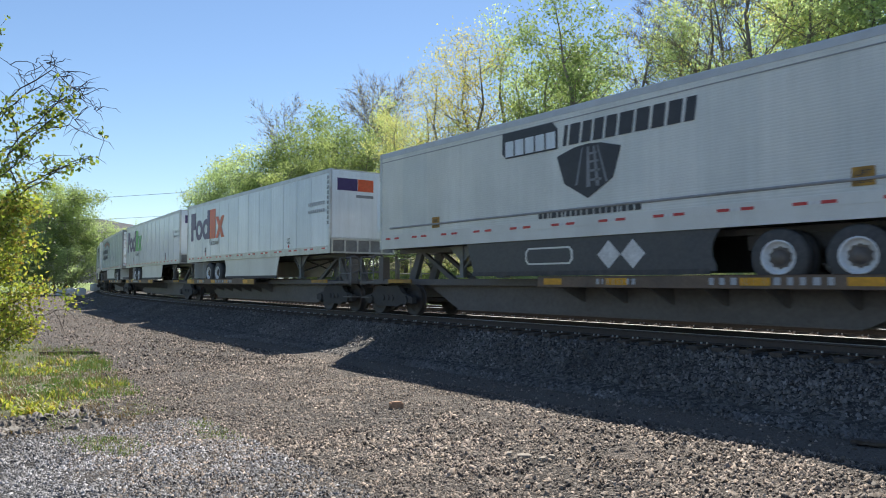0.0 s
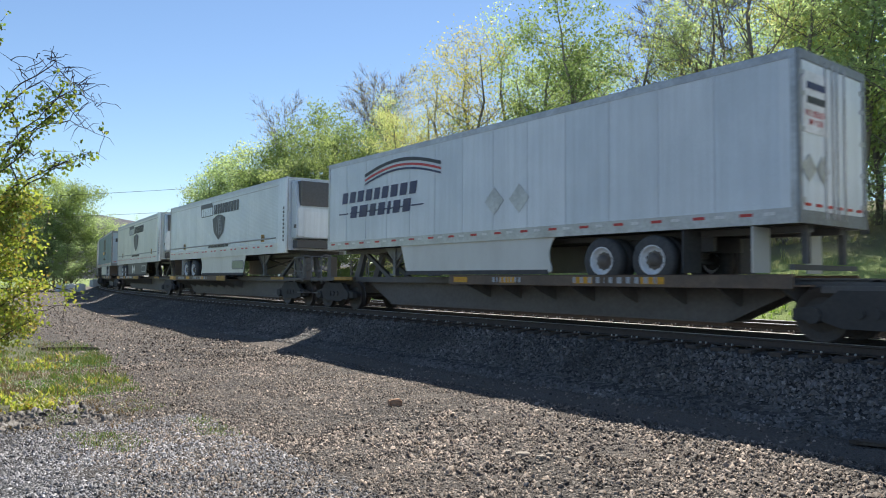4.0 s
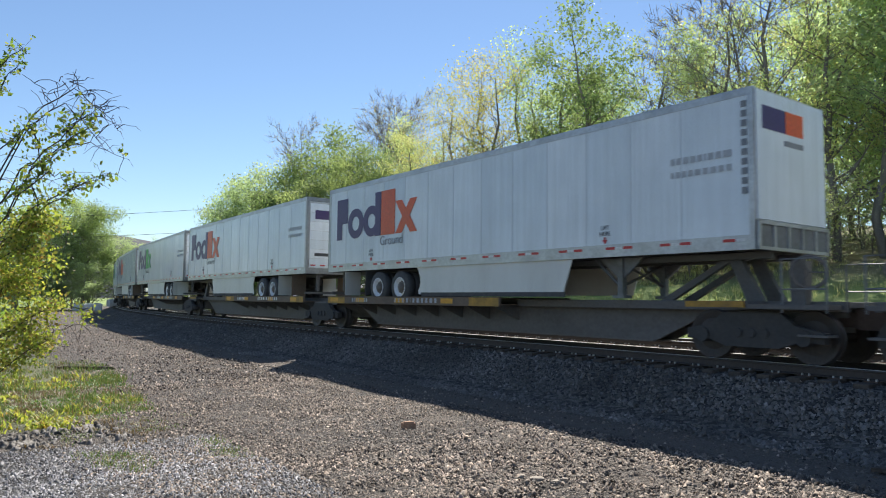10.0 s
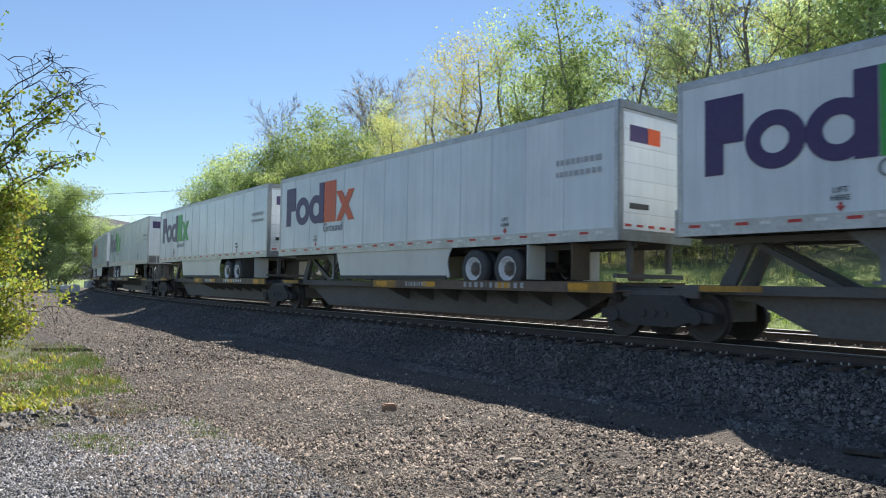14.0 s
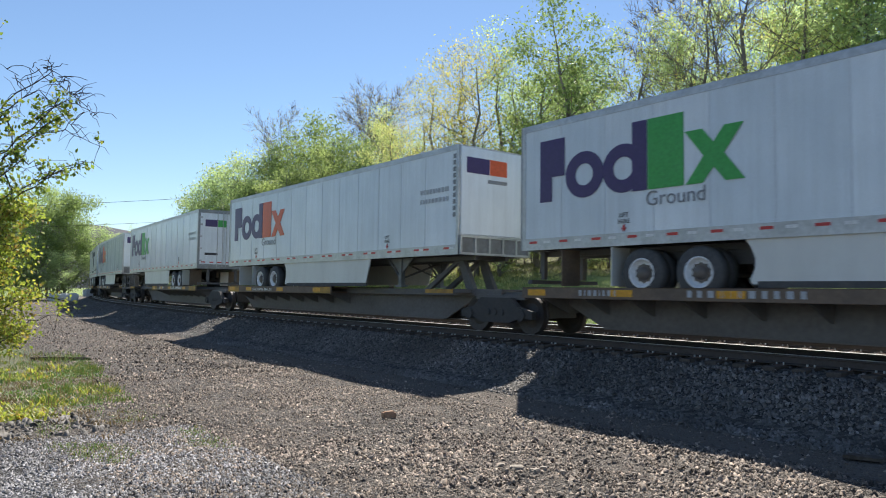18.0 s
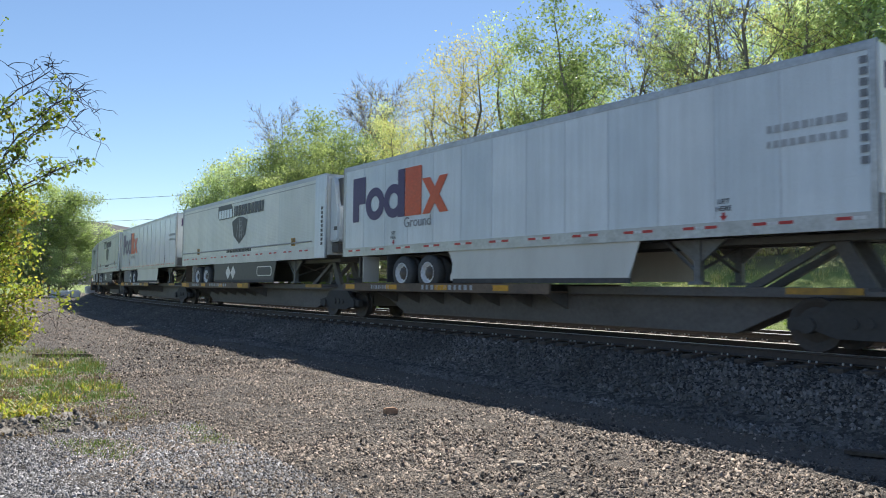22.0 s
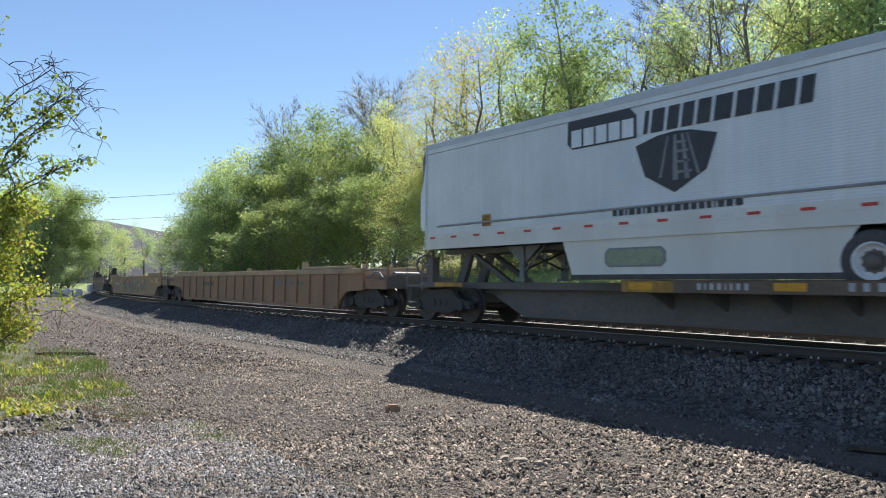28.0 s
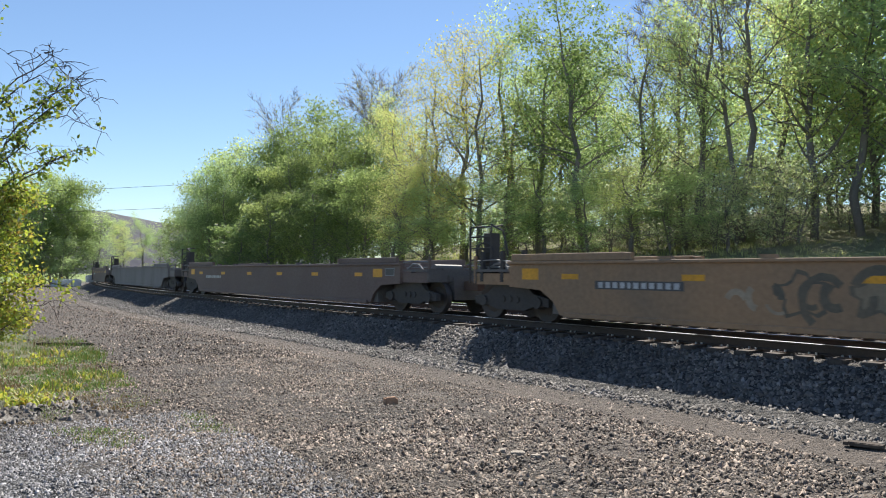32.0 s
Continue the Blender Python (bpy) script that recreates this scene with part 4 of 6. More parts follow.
        if R and col is not None:
            a, b = sorted((xn + d * 0.03, xn + d * 0.04))
            part("mark_purple", Shape().box(a, b, -1.05, -0.25, T - 0.75, T - 0.32), PURPLE, th)
            part("mark_end", Shape().box(a, b, -0.23, 0.4, T - 0.75, T - 0.32), col, th)
            part("small_print", Shape().box(a, b, -0.3, 0.4, T - 0.98, T - 0.88), GREYINK, th)
            part("number_strip", bar_row(0, 1.7, 0, 0.11, (0.3,) * 10, 0, gap=0.14).mesh("number_strip", GREYINK), None, th, at=Matrix.Translation((L - 0.12, -1.308, T - 1.95)) @ pose(0, 0, 0, 0, -90, 0))
    if logo:
        logo(th, col, 13.6 if k in (16, 18) else 12.74) if col is not None else logo(th, shift) if reefer else logo(th)
    TRAILERS.append((th, LEFT[k - 1], L))
    return th


FX = "white parcel trailer with purple and %s mark on spine car"
PR = "white refrigerated trailer with dark shield mark on spine car"
make_trailer(1, "L", CREAM, reefer_logo, DARKSKIRT, reefer=True, shift=0.0, tandem=2.4, ribs=False, label=PR)
make_trailer(2, "R", WHITE, parcel_logo, col=ORANGE, label=FX % "orange")
make_trailer(3, "R", WHITE, parcel_logo, col=GREEN, label=FX % "green")
make_trailer(4, "L", WHITE, swoosh_logo, tandem=2.9, label="white box trailer with navy and red swoosh on spine car")
make_trailer(5, "R", PEARL, reefer_logo, SKIRT, reefer=True, shift=-0.06, tandem=3.1, ribs=False, label=PR)
make_trailer(6, "R", CREAM, reefer_logo, DARKSKIRT, reefer=True, tandem=2.5, ribs=False, label=PR)
make_trailer(7, "L", BLUEGREY, freight_logo, ribs=False, label="pale blue-tinted freight trailer with dark slanted blocks and an orange bar")
make_trailer(8, "R", WHITE, parcel_logo, col=ORANGE, label=FX % "orange")
make_trailer(9, "L", WHITE, parcel_logo, col=ORANGE, rear="roll", label=FX % "orange")
make_trailer(10, "L", WHITE, parcel_logo, col=GREEN, rear="roll", ribs=False, label=FX % "green")
make_trailer(11, "L", WHITE, parcel_logo, col=ORANGE, rear="roll", label=FX % "orange")
make_trailer(12, "L", WHITE, parcel_logo, col=GREEN, rear="roll", label=FX % "green")
make_trailer(13, "R", WHITE, parcel_logo, col=GREEN, label=FX % "green")
make_trailer(14, "R", WHITE, parcel_logo, col=ORANGE, label=FX % "orange")
make_trailer(15, "L", WHITE, parcel_logo, col=GREEN, label=FX % "green")
make_trailer(16, "R", WHITE, parcel_logo, col=ORANGE, label=FX % "orange")
make_trailer(17, "R", CREAM, reefer_logo, DARKSKIRT, reefer=True, tandem=2.5, ribs=False, label=PR)
make_trailer(18, "R", WHITE, parcel_logo, col=ORANGE, label=FX % "orange")
make_trailer(19, "R", CREAM, reefer_logo, DARKSKIRT, reefer=True, tandem=2.5, ribs=False, label=PR)
make_trailer(20, "L", PEARL, reefer_logo, SKIRT, reefer=True, ribs=False, label=PR)


def make_truck(th, x, r=0.46, label=""):
    """A two-axle truck under a car, middle at x; wheelsets are kept for turning."""
    def frame_mesh():
        S = Shape()
        for y in (-1.0, 1.0):
            prof = [(-1.3, 0.37), (-1.3, 0.56), (-0.8, 0.66), (-0.55, 0.88), (0.55, 0.88), (0.8, 0.66), (1.3, 0.56), (1.3, 0.37), (0.88, 0.39), (0.5, 0.26), (-0.5, 0.26), (-0.88, 0.39)]
            S.prism_y(prof, y - 0.08, y + 0.08)
            for k in range(3):
                S.disc_y(-0.25 + 0.25 * k, 0.52, 0.09, y - 0.11, y + 0.11, 10)
            for e in (-0.96, 0.96):
                S.disc_y(e, 0.46, 0.14, y - 0.14, y + 0.14, 12)
        S.box(-0.24, 0.24, -1.05, 1.05, 0.5, 0.82)
        return S.mesh("truck", TRUCKSTEEL)

    def set_mesh():
        S = Shape().tube([(0, -1.0, 0), (0, 1.0, 0)], 0.08, 10)
        for y, s in ((-0.72, -1), (0.72, 1)):
            S.lathe_y(0, 0, [(0.1, y + s * 0.05), (0.3, y + s * 0.02), (r - 0.06, y + s * 0.05), (r, y + s * 0.06), (r + 0.005, y - s * 0.05), (r + 0.03, y - s * 0.07), (r + 0.02, y - s * 0.1), (r - 0.07, y - s * 0.08), (0.3, y - s * 0.04), (0.1, y - s * 0.05)], 28)
        return S.mesh("wheelset", [WHEEL, RAIL])

    tr = part("truck", shared("truck", frame_mesh), None, th, "grimy cast steel side frames", at=pose(x, 0, RAIL_Z - RIDE_Z))
    for e in (-0.96, 0.96):
        w = part("wheelset", shared("wheelset", set_mesh), None, tr, at=pose(e, 0, r))
        AXLES.append((w, e, r, th, x))
    return tr


AXLES = []
COUPLED = (1, 4, 7, 12, 15, 20)      # trailers after which a coupler follows


def make_unit(k):
    """One platform of an articulated spine car; local x from the left end of its trailer."""
    u = LEFT[k - 1]
    coup_l = k in COUPLED
    coup_r = (k - 1) in COUPLED or k == 1
    xl = -((LEFT[k] - L - u) / 2 if k < 20 else 1.3)
    xr = L + ((u - L - LEFT[k - 2]) / 2 if k > 1 else 1.6)
    noseR = k in (2, 3, 5, 6, 8, 13, 14, 16, 17, 18, 19)
    th = tagged(new("spine_car"), "dark low spine car platform with worn yellow deck edges", "rail car", "spine cars of the train")
    # centre beam, deeper in the middle
    la, ra = (3.1 if coup_l else 1.7), (3.1 if coup_r else 1.7)
    S = Shape()
    for y0, y1 in ((-0.36, -0.3), (0.3, 0.36)):
        S.prism_y([(xl + 0.35, 0.72), (xl + la, 0.7), (xl + la + 1.2, 0.13), (xr - ra - 1.2, 0.13), (xr - ra, 0.7), (xr - 0.35, 0.72), (xr - 0.35, 0.98), (xl + 0.35, 0.98)], y0, y1)
    S.box(xl + la + 1.2, xr - ra - 1.2, -0.42, 0.42, 0.12, 0.15).box(xl + 0.35, xr - 0.35, -0.42, 0.42, 0.96, 0.99)
    part("centre_sill", S, SILL, th)
    # wheel platform
    wx0, wx1 = (0.0, 9.3) if noseR else (6.8, L - 0.1)
    deck = part("wheel_deck", Shape().box(wx0, wx1, -1.24, 1.24, 0.84, 0.87), BROWNDECK, th, "worn dark brown wheel deck")
    for s in (-1, 1):
        y0, y1 = sorted((s * 1.3, s * 1.24))
        S = Shape().box(wx0, wx1, y0, y1, 0.8, 1.04, 0.008)
        part("deck_edge_rail", S, BROWNDECK, deck, "worn yellow-brown edge rail")
        y0, y1 = sorted((s * 1.303, s * 1.17))
        part("rub_strip", Shape().box(wx0, wx1, y0, y1, 1.041, 1.05), RUST, deck)
    br = shared("deck_bracket", lambda: Shape().prism_x([(-1.25, 0.82), (-0.36, 0.45), (0.36, 0.45), (1.25, 0.82)], -0.03, 0.03).mesh("deck_bracket", SILL))
    for x in np.arange(wx0 + 0.6, wx1 - 0.2, 1.2):
        part("deck_bracket", br, None, th, at=pose(x, 0, 0))
    if k % 3 != 1:
        for x in (wx0 + 0.03, wx1 - 1.23):
            part("deck_end_plate", Shape().box(x, x + 1.2, -1.304, -1.298, 0.81, 1.03), YELLOW, th, "worn yellow deck end plate")
    me = shared("deck_mark", lambda: Shape().box(0, 0.55, -1.306, -1.3, 0.86, 1.0).mesh("deck_mark", AMBER))
    rnd = random.Random(k)
    x = wx0 + 0.2
    while x < wx1 - 0.8:
        part("deck_mark", me, None, th, "amber reflector plate", at=pose(x, 0, 0))
        x += rnd.choice((1.8, 2.4, 3.0))
    if k in (3, 14):
        lettering("deck_lettering", "53' ALL PURPOSE SPINE CAR", 0.15, WHITETAPE, th, pose(wx0 + 3.6, -1.306, 0.87, 90), "white stencilled lettering")
    else:
        # owner's mark and number as faded bars, and a short test date
        shade = PALEINK if k % 3 else WHITETAPE
        word("stencil_bar", bar_row(wx0 + 4.4, wx0 + 6.6, 0.87, 1.0, (0.16, 0.16, 0.2, 0.16, 0.02, 0.16, 0.2, 0.16, 0.16, 0.2, 0.16), -1.302, gap=0.2), shade, th)
        word("stencil_bar", bar_row(wx0 + 1.75, wx0 + 2.75, 0.87, 0.99, (0.18, 0.08, 0.18, 0.18, 0.06, 0.12, 0.18, 0.18), -1.302, gap=0.17), shade, th)
    # narrow deck to the hitch end
    hx0, hx1 = (wx1, xr - 0.2) if noseR else (xl + 0.2, wx0)
    S = Shape().box(hx0, hx1, -0.62, 0.62, 0.9, 0.97)
    nd = part("narrow_deck", S, DARKSTEEL, th)
    for y in (-0.66, 0.603):
        part("deck_edge_rail", Shape().box(hx0, hx1, y, y + 0.057, 0.82, 1.0, 0.006), DARKSTEEL, nd)
    # hitch
    hx = L - 0.95 if noseR else 0.95
    d = 1 if noseR else -1
    S = Shape()
    for y in (-0.38, 0.38):
        S.prism_y(sorted_ccw([(hx + d * 0.28, 0.97), (hx + d * 0.62, 0.97), (hx + d * 0.12, 1.86), (hx - d * 0.12, 1.86)]), y - 0.07, y + 0.07)
        S.prism_y(sorted_ccw([(hx - d * 1.75, 0.97), (hx - d * 1.45, 0.97), (hx - d * 0.02, 1.8), (hx - d * 0.22, 1.8)]), y - 0.06, y + 0.06)
    S.box(hx - 0.4, hx + 0.4, -0.55, 0.55, 1.82, 1.905)
    S.box(hx + d * 0.45 - 0.3, hx + d * 0.45 + 0.3, -1.25, 1.25, 0.9, 1.0)
    part("trailer_hitch", S, BLACK, th, "black folding trailer hitch stand")
    part("hitch_base_mark", Shape().box(hx - 0.5, hx + 0.7, -1.29, -1.26, 0.88, 0.99), YELLOW, th)
    # ends
    for side, coup, x in (("l", coup_l, xl), ("r", coup_r, xr)):
        e = -1 if side == "l" else 1
        if coup:
            make_truck(th, x - e * 1.7)
            part("bolster", Shape().box(x - e * 1.7 - 1.1, x - e * 1.7 + 1.1, -0.5, 0.5, 0.45, 0.9), DARKSTEEL, th)
            S = Shape().box(min(x, x - e * 1.2), max(x, x - e * 1.2), -0.16, 0.16, 0.56, 0.82)
            a, b = sorted((x - e * 0.05, x + e * 0.28))
            S.box(a, b, -0.2, 0.2, 0.52, 0.88)
            part("coupler", S, RUST, th, "rusty knuckle coupler")
            for yy in (-1.2, 1.2):
                part("grab_iron", Shape().tube([(x - e * 0.3, yy, 0.8), (x - e * 0.3, yy, 1.72), (x - e * 1.05, yy, 1.72), (x - e * 1.05, yy, 0.8)], 0.02, 5), GREYSTEEL, th)
                part("grab_rung", Shape().tube([(x - e * 0.3, yy, 1.2), (x - e * 1.05, yy, 1.2)], 0.015, 5), GREYSTEEL, th)
                part("step", Shape().box(min(x - e * 0.3, x - e * 0.8), max(x - e * 0.3, x - e * 0.8), min(yy, yy * 0.7), max(yy, yy * 0.7), 0.4, 0.44), DARKSTEEL, th)
            S = Shape().tube([(x - e * 0.2, 0.3, 0.6), (x - e * 0.1, 0.4, 0.42), (x + e * 0.15, 0.35, 0.38)], 0.03, 6)
            part("brake_hose", S, RUBBER, th)
            S = Shape().lathe_y(0, 0, [(0.28, -0.02), (0.31, 0.0), (0.28, 0.02), (0.25, 0.0), (0.28, -0.02)], 18)
            for a in range(3):
                S.tube([(0.28 * math.cos(a * 2.09), 0, 0.28 * math.sin(a * 2.09)), (0, 0, 0)], 0.014, 5)
            part("brake_wheel", S, DARKSTEEL, th, at=pose(x - e * 0.75, -0.85, 1.5, 0, 0, 35))
            part("brake_post", Shape().box(x - e * 0.95 - 0.13, x - e * 0.95 + 0.13, -0.85, -0.6, 0.9, 1.7), DARKSTEEL, th)
            part("end_platform", Shape().box(min(x - e * 0.3, x - e * 2.0), max(x - e * 0.3, x - e * 2.0), -1.25, 1.25, 0.86, 0.94), DARKSTEEL, th)
        else:
            if side == "l":
                make_truck(th, x)
                S = Shape()
                S.box(x - 1.3, x + 1.3, -0.5, 0.5, 0.3, 0.93)
                part("articulation_plate", S, DARKSTEEL, th)
            S = Shape().box(min(x + e * 0.1, x - e * 0.9), max(x + e * 0.1, x - e * 0.9), -0.9, 0.9, 0.74, 0.86)
            part("end_casting", S, DARKSTEEL, th)
    UNITS.append((th, u, L))
    return th


for i in range(1, 21):
    make_unit(i)


def make_well(left, length, mat, ribs=False, label="", marks=0, wear=0):
    """An empty double-stack well car; local x from the left end of its side, z from the rail."""
    th = tagged(new("well_car"), label, "rail car", "empty well cars of the train")
    z0, z1 = 0.13, (1.44 if ribs else 1.35)
    # Ribbed car's trim takes the lighter tan that paints sunlight on its edges.
    trim = TANLIT if ribs else mat
    for s, nm in ((-1, "near"), (1, "far")):
        S = Shape()
        y0, y1 = sorted((s * 1.3, s * 1.22))
        S.prism_y([(1.55, z0), (length - 1.55, z0), (length - 1.35, 0.42), (length - 0.95, 0.68), (length + 0.1, 0.74), (length + 0.1, z1 - 0.06), (-0.1, z1 - 0.06), (-0.1, 0.74), (0.95, 0.68), (1.35, 0.42)], y0, y1)
        side = part("side_wall", S, mat, th)
        deep = 0.18 if ribs else 0.07
        y0, y1 = sorted((s * 1.36, s * 1.17))
        part("top_flange", Shape().box(-0.12, length + 0.12, y0, y1, z1 - deep, z1, 0.012), trim, side, "top flange in the trim colour")
        part("bottom_flange", Shape().box(1.7, length - 1.7, y0, y1, z0 - 0.03, z0 + 0.07, 0.01), mat, side)
        y0, y1 = sorted((s * 1.33, s * 1.2))
        for x0, x1 in ((0.55, 4.0), (length - 4.0, length - 0.55)) if ribs else ((0.0, 3.3), (length - 3.6, length - 0.1)):
            part("raised_cap", Shape().box(x0, x1, y0, y1, z1, z1 + (0.09 if ribs else 0.17), 0.015), trim, side)
        for x in (4.1, length - 4.1) if ribs else (3.35, length - 3.5):
            part("guide_bracket", Shape().box(x - 0.14, x + 0.14, y0, y1, z1, z1 + (0.26 if ribs else 0.16), 0.015), trim, side)
        if not ribs:
            for x in (4.3, 6.35, 9.55, 12.7):
                part("guide_bracket", Shape().prism_y([(x - 0.13, z1), (x + 0.13, z1), (x + 0.1, z1 + 0.07), (x - 0.18, z1 + 0.07)], y0, y1), trim, side)
        if ribs:
            rib = shared("well_rib", lambda: Shape().prism_x([(-0.07, 0.2), (0.0, 0.2), (0.0, 1.28), (-0.05, 1.28)], -0.04, 0.04).mesh("side_rib", TANWELL))
            for i in range(17):
                x = 1.5 + (length - 3.0) * i / 16
                part("side_rib", rib, None, side, at=pose(x, s * 1.3 if s < 0 else 1.37, 0))
            if s < 0:
                for x0, x1, z, m in ((4.45, 6.15, 0.82, INK), (13.3, 14.0, 0.88, GREYWELL), (14.35, 15.05, 0.88, GREYWELL), (15.45, 15.95, 0.86, GREYWELL)):
                    part("number_strip", bar_row(x0, x1, z, z + 0.17, (0.3,) * max(3, int((x1 - x0) / 0.2)), -1.306), m, side)
        if s < 0 and marks:
            for i, x in enumerate((1.6, 4.65, 7.75, 10.8, 13.8, 16.85)):
                part("reflector_plate", Shape().box(x, x + 0.48, -1.306, -1.298, 0.94, 1.06), AMBER, side, "yellow reflector plate")
            for x in (0.35, length - 1.4):
                part("reflector_plate", Shape().box(x, x + 0.52, -1.306, -1.298, 0.92, 1.18), AMBER, side, "square yellow reflector plate")
            notice = part("notice_panel", Shape().box(length - 0.7, length - 0.2, -1.306, -1.298, 0.96, 1.2), GREYINK, side)
            part("notice_inset", Shape().box(length - 0.67, length - 0.23, -1.308, -1.3, 0.99, 1.17), DARKSKIRT, notice)
            plate = part("number_panel", Shape().box(2.55, 4.7, -1.306, -1.298, 0.74, 0.92), DARKSKIRT if marks == 1 else mat, side)
            part("number_strip", bar_row(2.65, 4.6, 0.77, 0.89, (0.3, 0.3, 0.3, 0.3, 0.2, 0.3, 0.3, 0.3, 0.3, 0.3, 0.3), -1.309), PALEINK, plate)
            if marks == 1:
                for x in (12.42, 12.6, 12.78):
                    part("pale_paint_bar", Shape().box(x, x + 0.12, -1.306, -1.298, 0.66, 0.85), WHITETAPE, side)
        if s < 0 and wear:
            rnd = random.Random(wear)
            # bold faded shapes with a dark rim
            for i in range(8):
                cx, cz, w, h = 6.9 + i * 1.12, rnd.uniform(0.68, 0.76), rnd.uniform(0.42, 0.58), rnd.uniform(0.36, 0.46)
                turn, lobes = rnd.uniform(0, 6.28), rnd.choice((3, 4, 5))
                ring = [(math.cos(q * 6.2832 / 18), math.sin(q * 6.2832 / 18), 0.82 + 0.22 * math.sin(lobes * q * 6.2832 / 18 + turn)) for q in range(18)]
                rim = part("graffiti_shape", Shape().add([(cx + w * k * c, -1.302 - 0.0001 * i, cz + h * k * d) for c, d, k in ring], [tuple(range(18))]), GRAFFITI_D, side, "dark rim of faded spray paint")
                part("graffiti_fill", Shape().add([(cx + (w - 0.09) * k * c, -1.3035 - 0.0001 * i, cz + (h - 0.08) * k * d) for c, d, k in ring], [tuple(range(18))]), rnd.choice((GRAFFITI_F, GRAFFITI_F, mat)), rim, "olive fill of faded spray paint")
            for i in range(26):
                x, z = 5.8 + i * 0.3 + rnd.uniform(-0.2, 0.2), rnd.uniform(0.35, 0.6)
                r, t0, t1 = rnd.uniform(0.15, 0.4), rnd.uniform(0, 6.28), rnd.uniform(1.5, 4.2)
                pts = [(x + r * math.cos(t0 + t1 * j / 7), min(1.25, max(0.24, z + 0.15 + 1.2 * r * math.sin(t0 + t1 * j / 7)))) for j in range(8)]
                S = Shape()
                w = rnd.uniform(0.025, 0.075)
                strip = []
                for j, (xa, za) in enumerate(pts):
                    (xp, zp), (xq, zq) = pts[max(0, j - 1)], pts[min(7, j + 1)]
                    ln = math.hypot(xq - xp, zq - zp) or 1
                    ox, oz = -(zq - zp) / ln * w, (xq - xp) / ln * w
                    strip += [(xa + ox, -1.306 - 0.0002 * i, za + oz), (xa - ox, -1.306 - 0.0002 * i, za - oz)]
                S.add(strip, [(2 * j, 2 * j + 1, 2 * j + 3, 2 * j + 2) for j in range(7)])
                part("graffiti_stroke", S, rnd.choice((GRAFFITI, GRAFFITI_D, GRAFFITI_D)), side, "faded spray paint")
    S = Shape()
    for x in np.arange(2.2, length - 2.0, 2.4):
        S.box(x - 0.15, x + 0.15, -1.22, 1.22, z0, z0 + 0.1)
    S.box(1.8, length - 1.8, -1.22, -0.95, z0, z0 + 0.05).box(1.8, length - 1.8, 0.95, 1.22, z0, z0 + 0.05)
    part("well_floor", S, DARKSTEEL, th)
    for e, x in ((-1, 0.0), (1, length)):
        S = Shape().box(min(x, x - e * 2.6), max(x, x - e * 2.6), -1.22, 1.22, 0.94, 1.05)
        S.box(min(x, x + e * 1.6), max(x, x + e * 1.6), -0.6, 0.6, 0.82, 1.0)
        S.box(min(x + e * 0.2, x + e * 1.5), max(x + e * 0.2, x + e * 1.5), -1.25, -0.6, 1.1, 1.16).box(min(x + e * 0.2, x + e * 1.5), max(x + e * 0.2, x + e * 1.5), 0.6, 1.25, 1.1, 1.16)
        S.box(x + e * 1.45 - 0.05, x + e * 1.45 + 0.05, -1.25, 1.25, 0.8, 1.16)
        part("end_platform", S, DARKSTEEL, th)
        for yy in (-1.22, 1.22):
            part("end_post", Shape().box(x + e * 1.45 - 0.035, x + e * 1.45 + 0.035, yy - 0.03, yy + 0.03, 0.8, 1.5), mat, th)
            part("grab_rail", Shape().tube([(x + e * 0.15, yy, 1.36), (x + e * 0.75, yy, 1.4), (x + e * 1.4, yy, 1.37)], 0.02, 5), GREYSTEEL, th)
            part("grab_rail", Shape().tube([(x + e * 0.15, yy * 0.9, 1.22), (x + e * 1.4, yy * 0.9, 1.22)], 0.018, 5), GREYSTEEL, th)
            a, b = sorted((x + e * 0.12, x + e * 1.42))
            part("end_side_plate", Shape().box(a, b, min(yy, yy * 0.97), max(yy, yy * 0.97), 0.78, 1.06), mat, th)
            part("air_hose", Shape().tube([(x + e * 0.3, yy * 0.96, 1.16), (x + e * 0.5, yy * 0.9, 1.32), (x + e * 0.8, yy * 0.92, 1.3), (x + e * 1.1, yy * 0.95, 1.12)], 0.03, 6), GREYSTEEL, th, "dusty grey air hose")
        S = Shape().tube([(x + e * 0.7, -0.5, 1.2), (x + e * 0.7, 0.5, 1.2)], 0.13, 10).box(x + e * 0.7 - 0.2, x + e * 0.7 + 0.2, -0.3, 0.3, 1.0, 1.2)
        part("brake_cylinder", S, DARKSTEEL, th)
        if e < 0 and not ribs:
            part("brake_stand", Shape().box(x - 1.4, x - 1.1, -1.0, -0.7, 0.95, 2.1, 0.02), TRUCKSTEEL, th, "black brake stand at the car end")
            for q in (-1.75, -0.95):
                part("ladder_rail", Shape().tube([(x + q, -1.15, 0.8), (x + q, -1.15, 2.25), (x + q, -0.75, 2.3)], 0.03, 6), TRUCKSTEEL, th)
            for z in (1.1, 1.4, 1.7, 2.0, 2.25):
                part("ladder_rung", Shape().tube([(x - 1.75, -1.15, z), (x - 0.95, -1.15, z)], 0.022, 5), TRUCKSTEEL, th)
            part("stay_rod", Shape().tube([(x - 0.95, -1.15, 2.3), (x - 0.5, -1.15, 2.12), (x - 0.3, -1.15, 1.5)], 0.026, 6), TRUCKSTEEL, th)
            for q in (-1.2, -0.45, 0.3):
                part("side_post", Shape().box(x + q - 0.05, x + q + 0.05, -1.24, -1.14, 0.85, 1.62), TRUCKSTEEL, th)
            part("air_tank", Shape().tube([(x - 1.9, -0.2, 1.2), (x - 0.7, -0.2, 1.2)], 0.2, 12), DARKSTEEL, th, smooth=True)
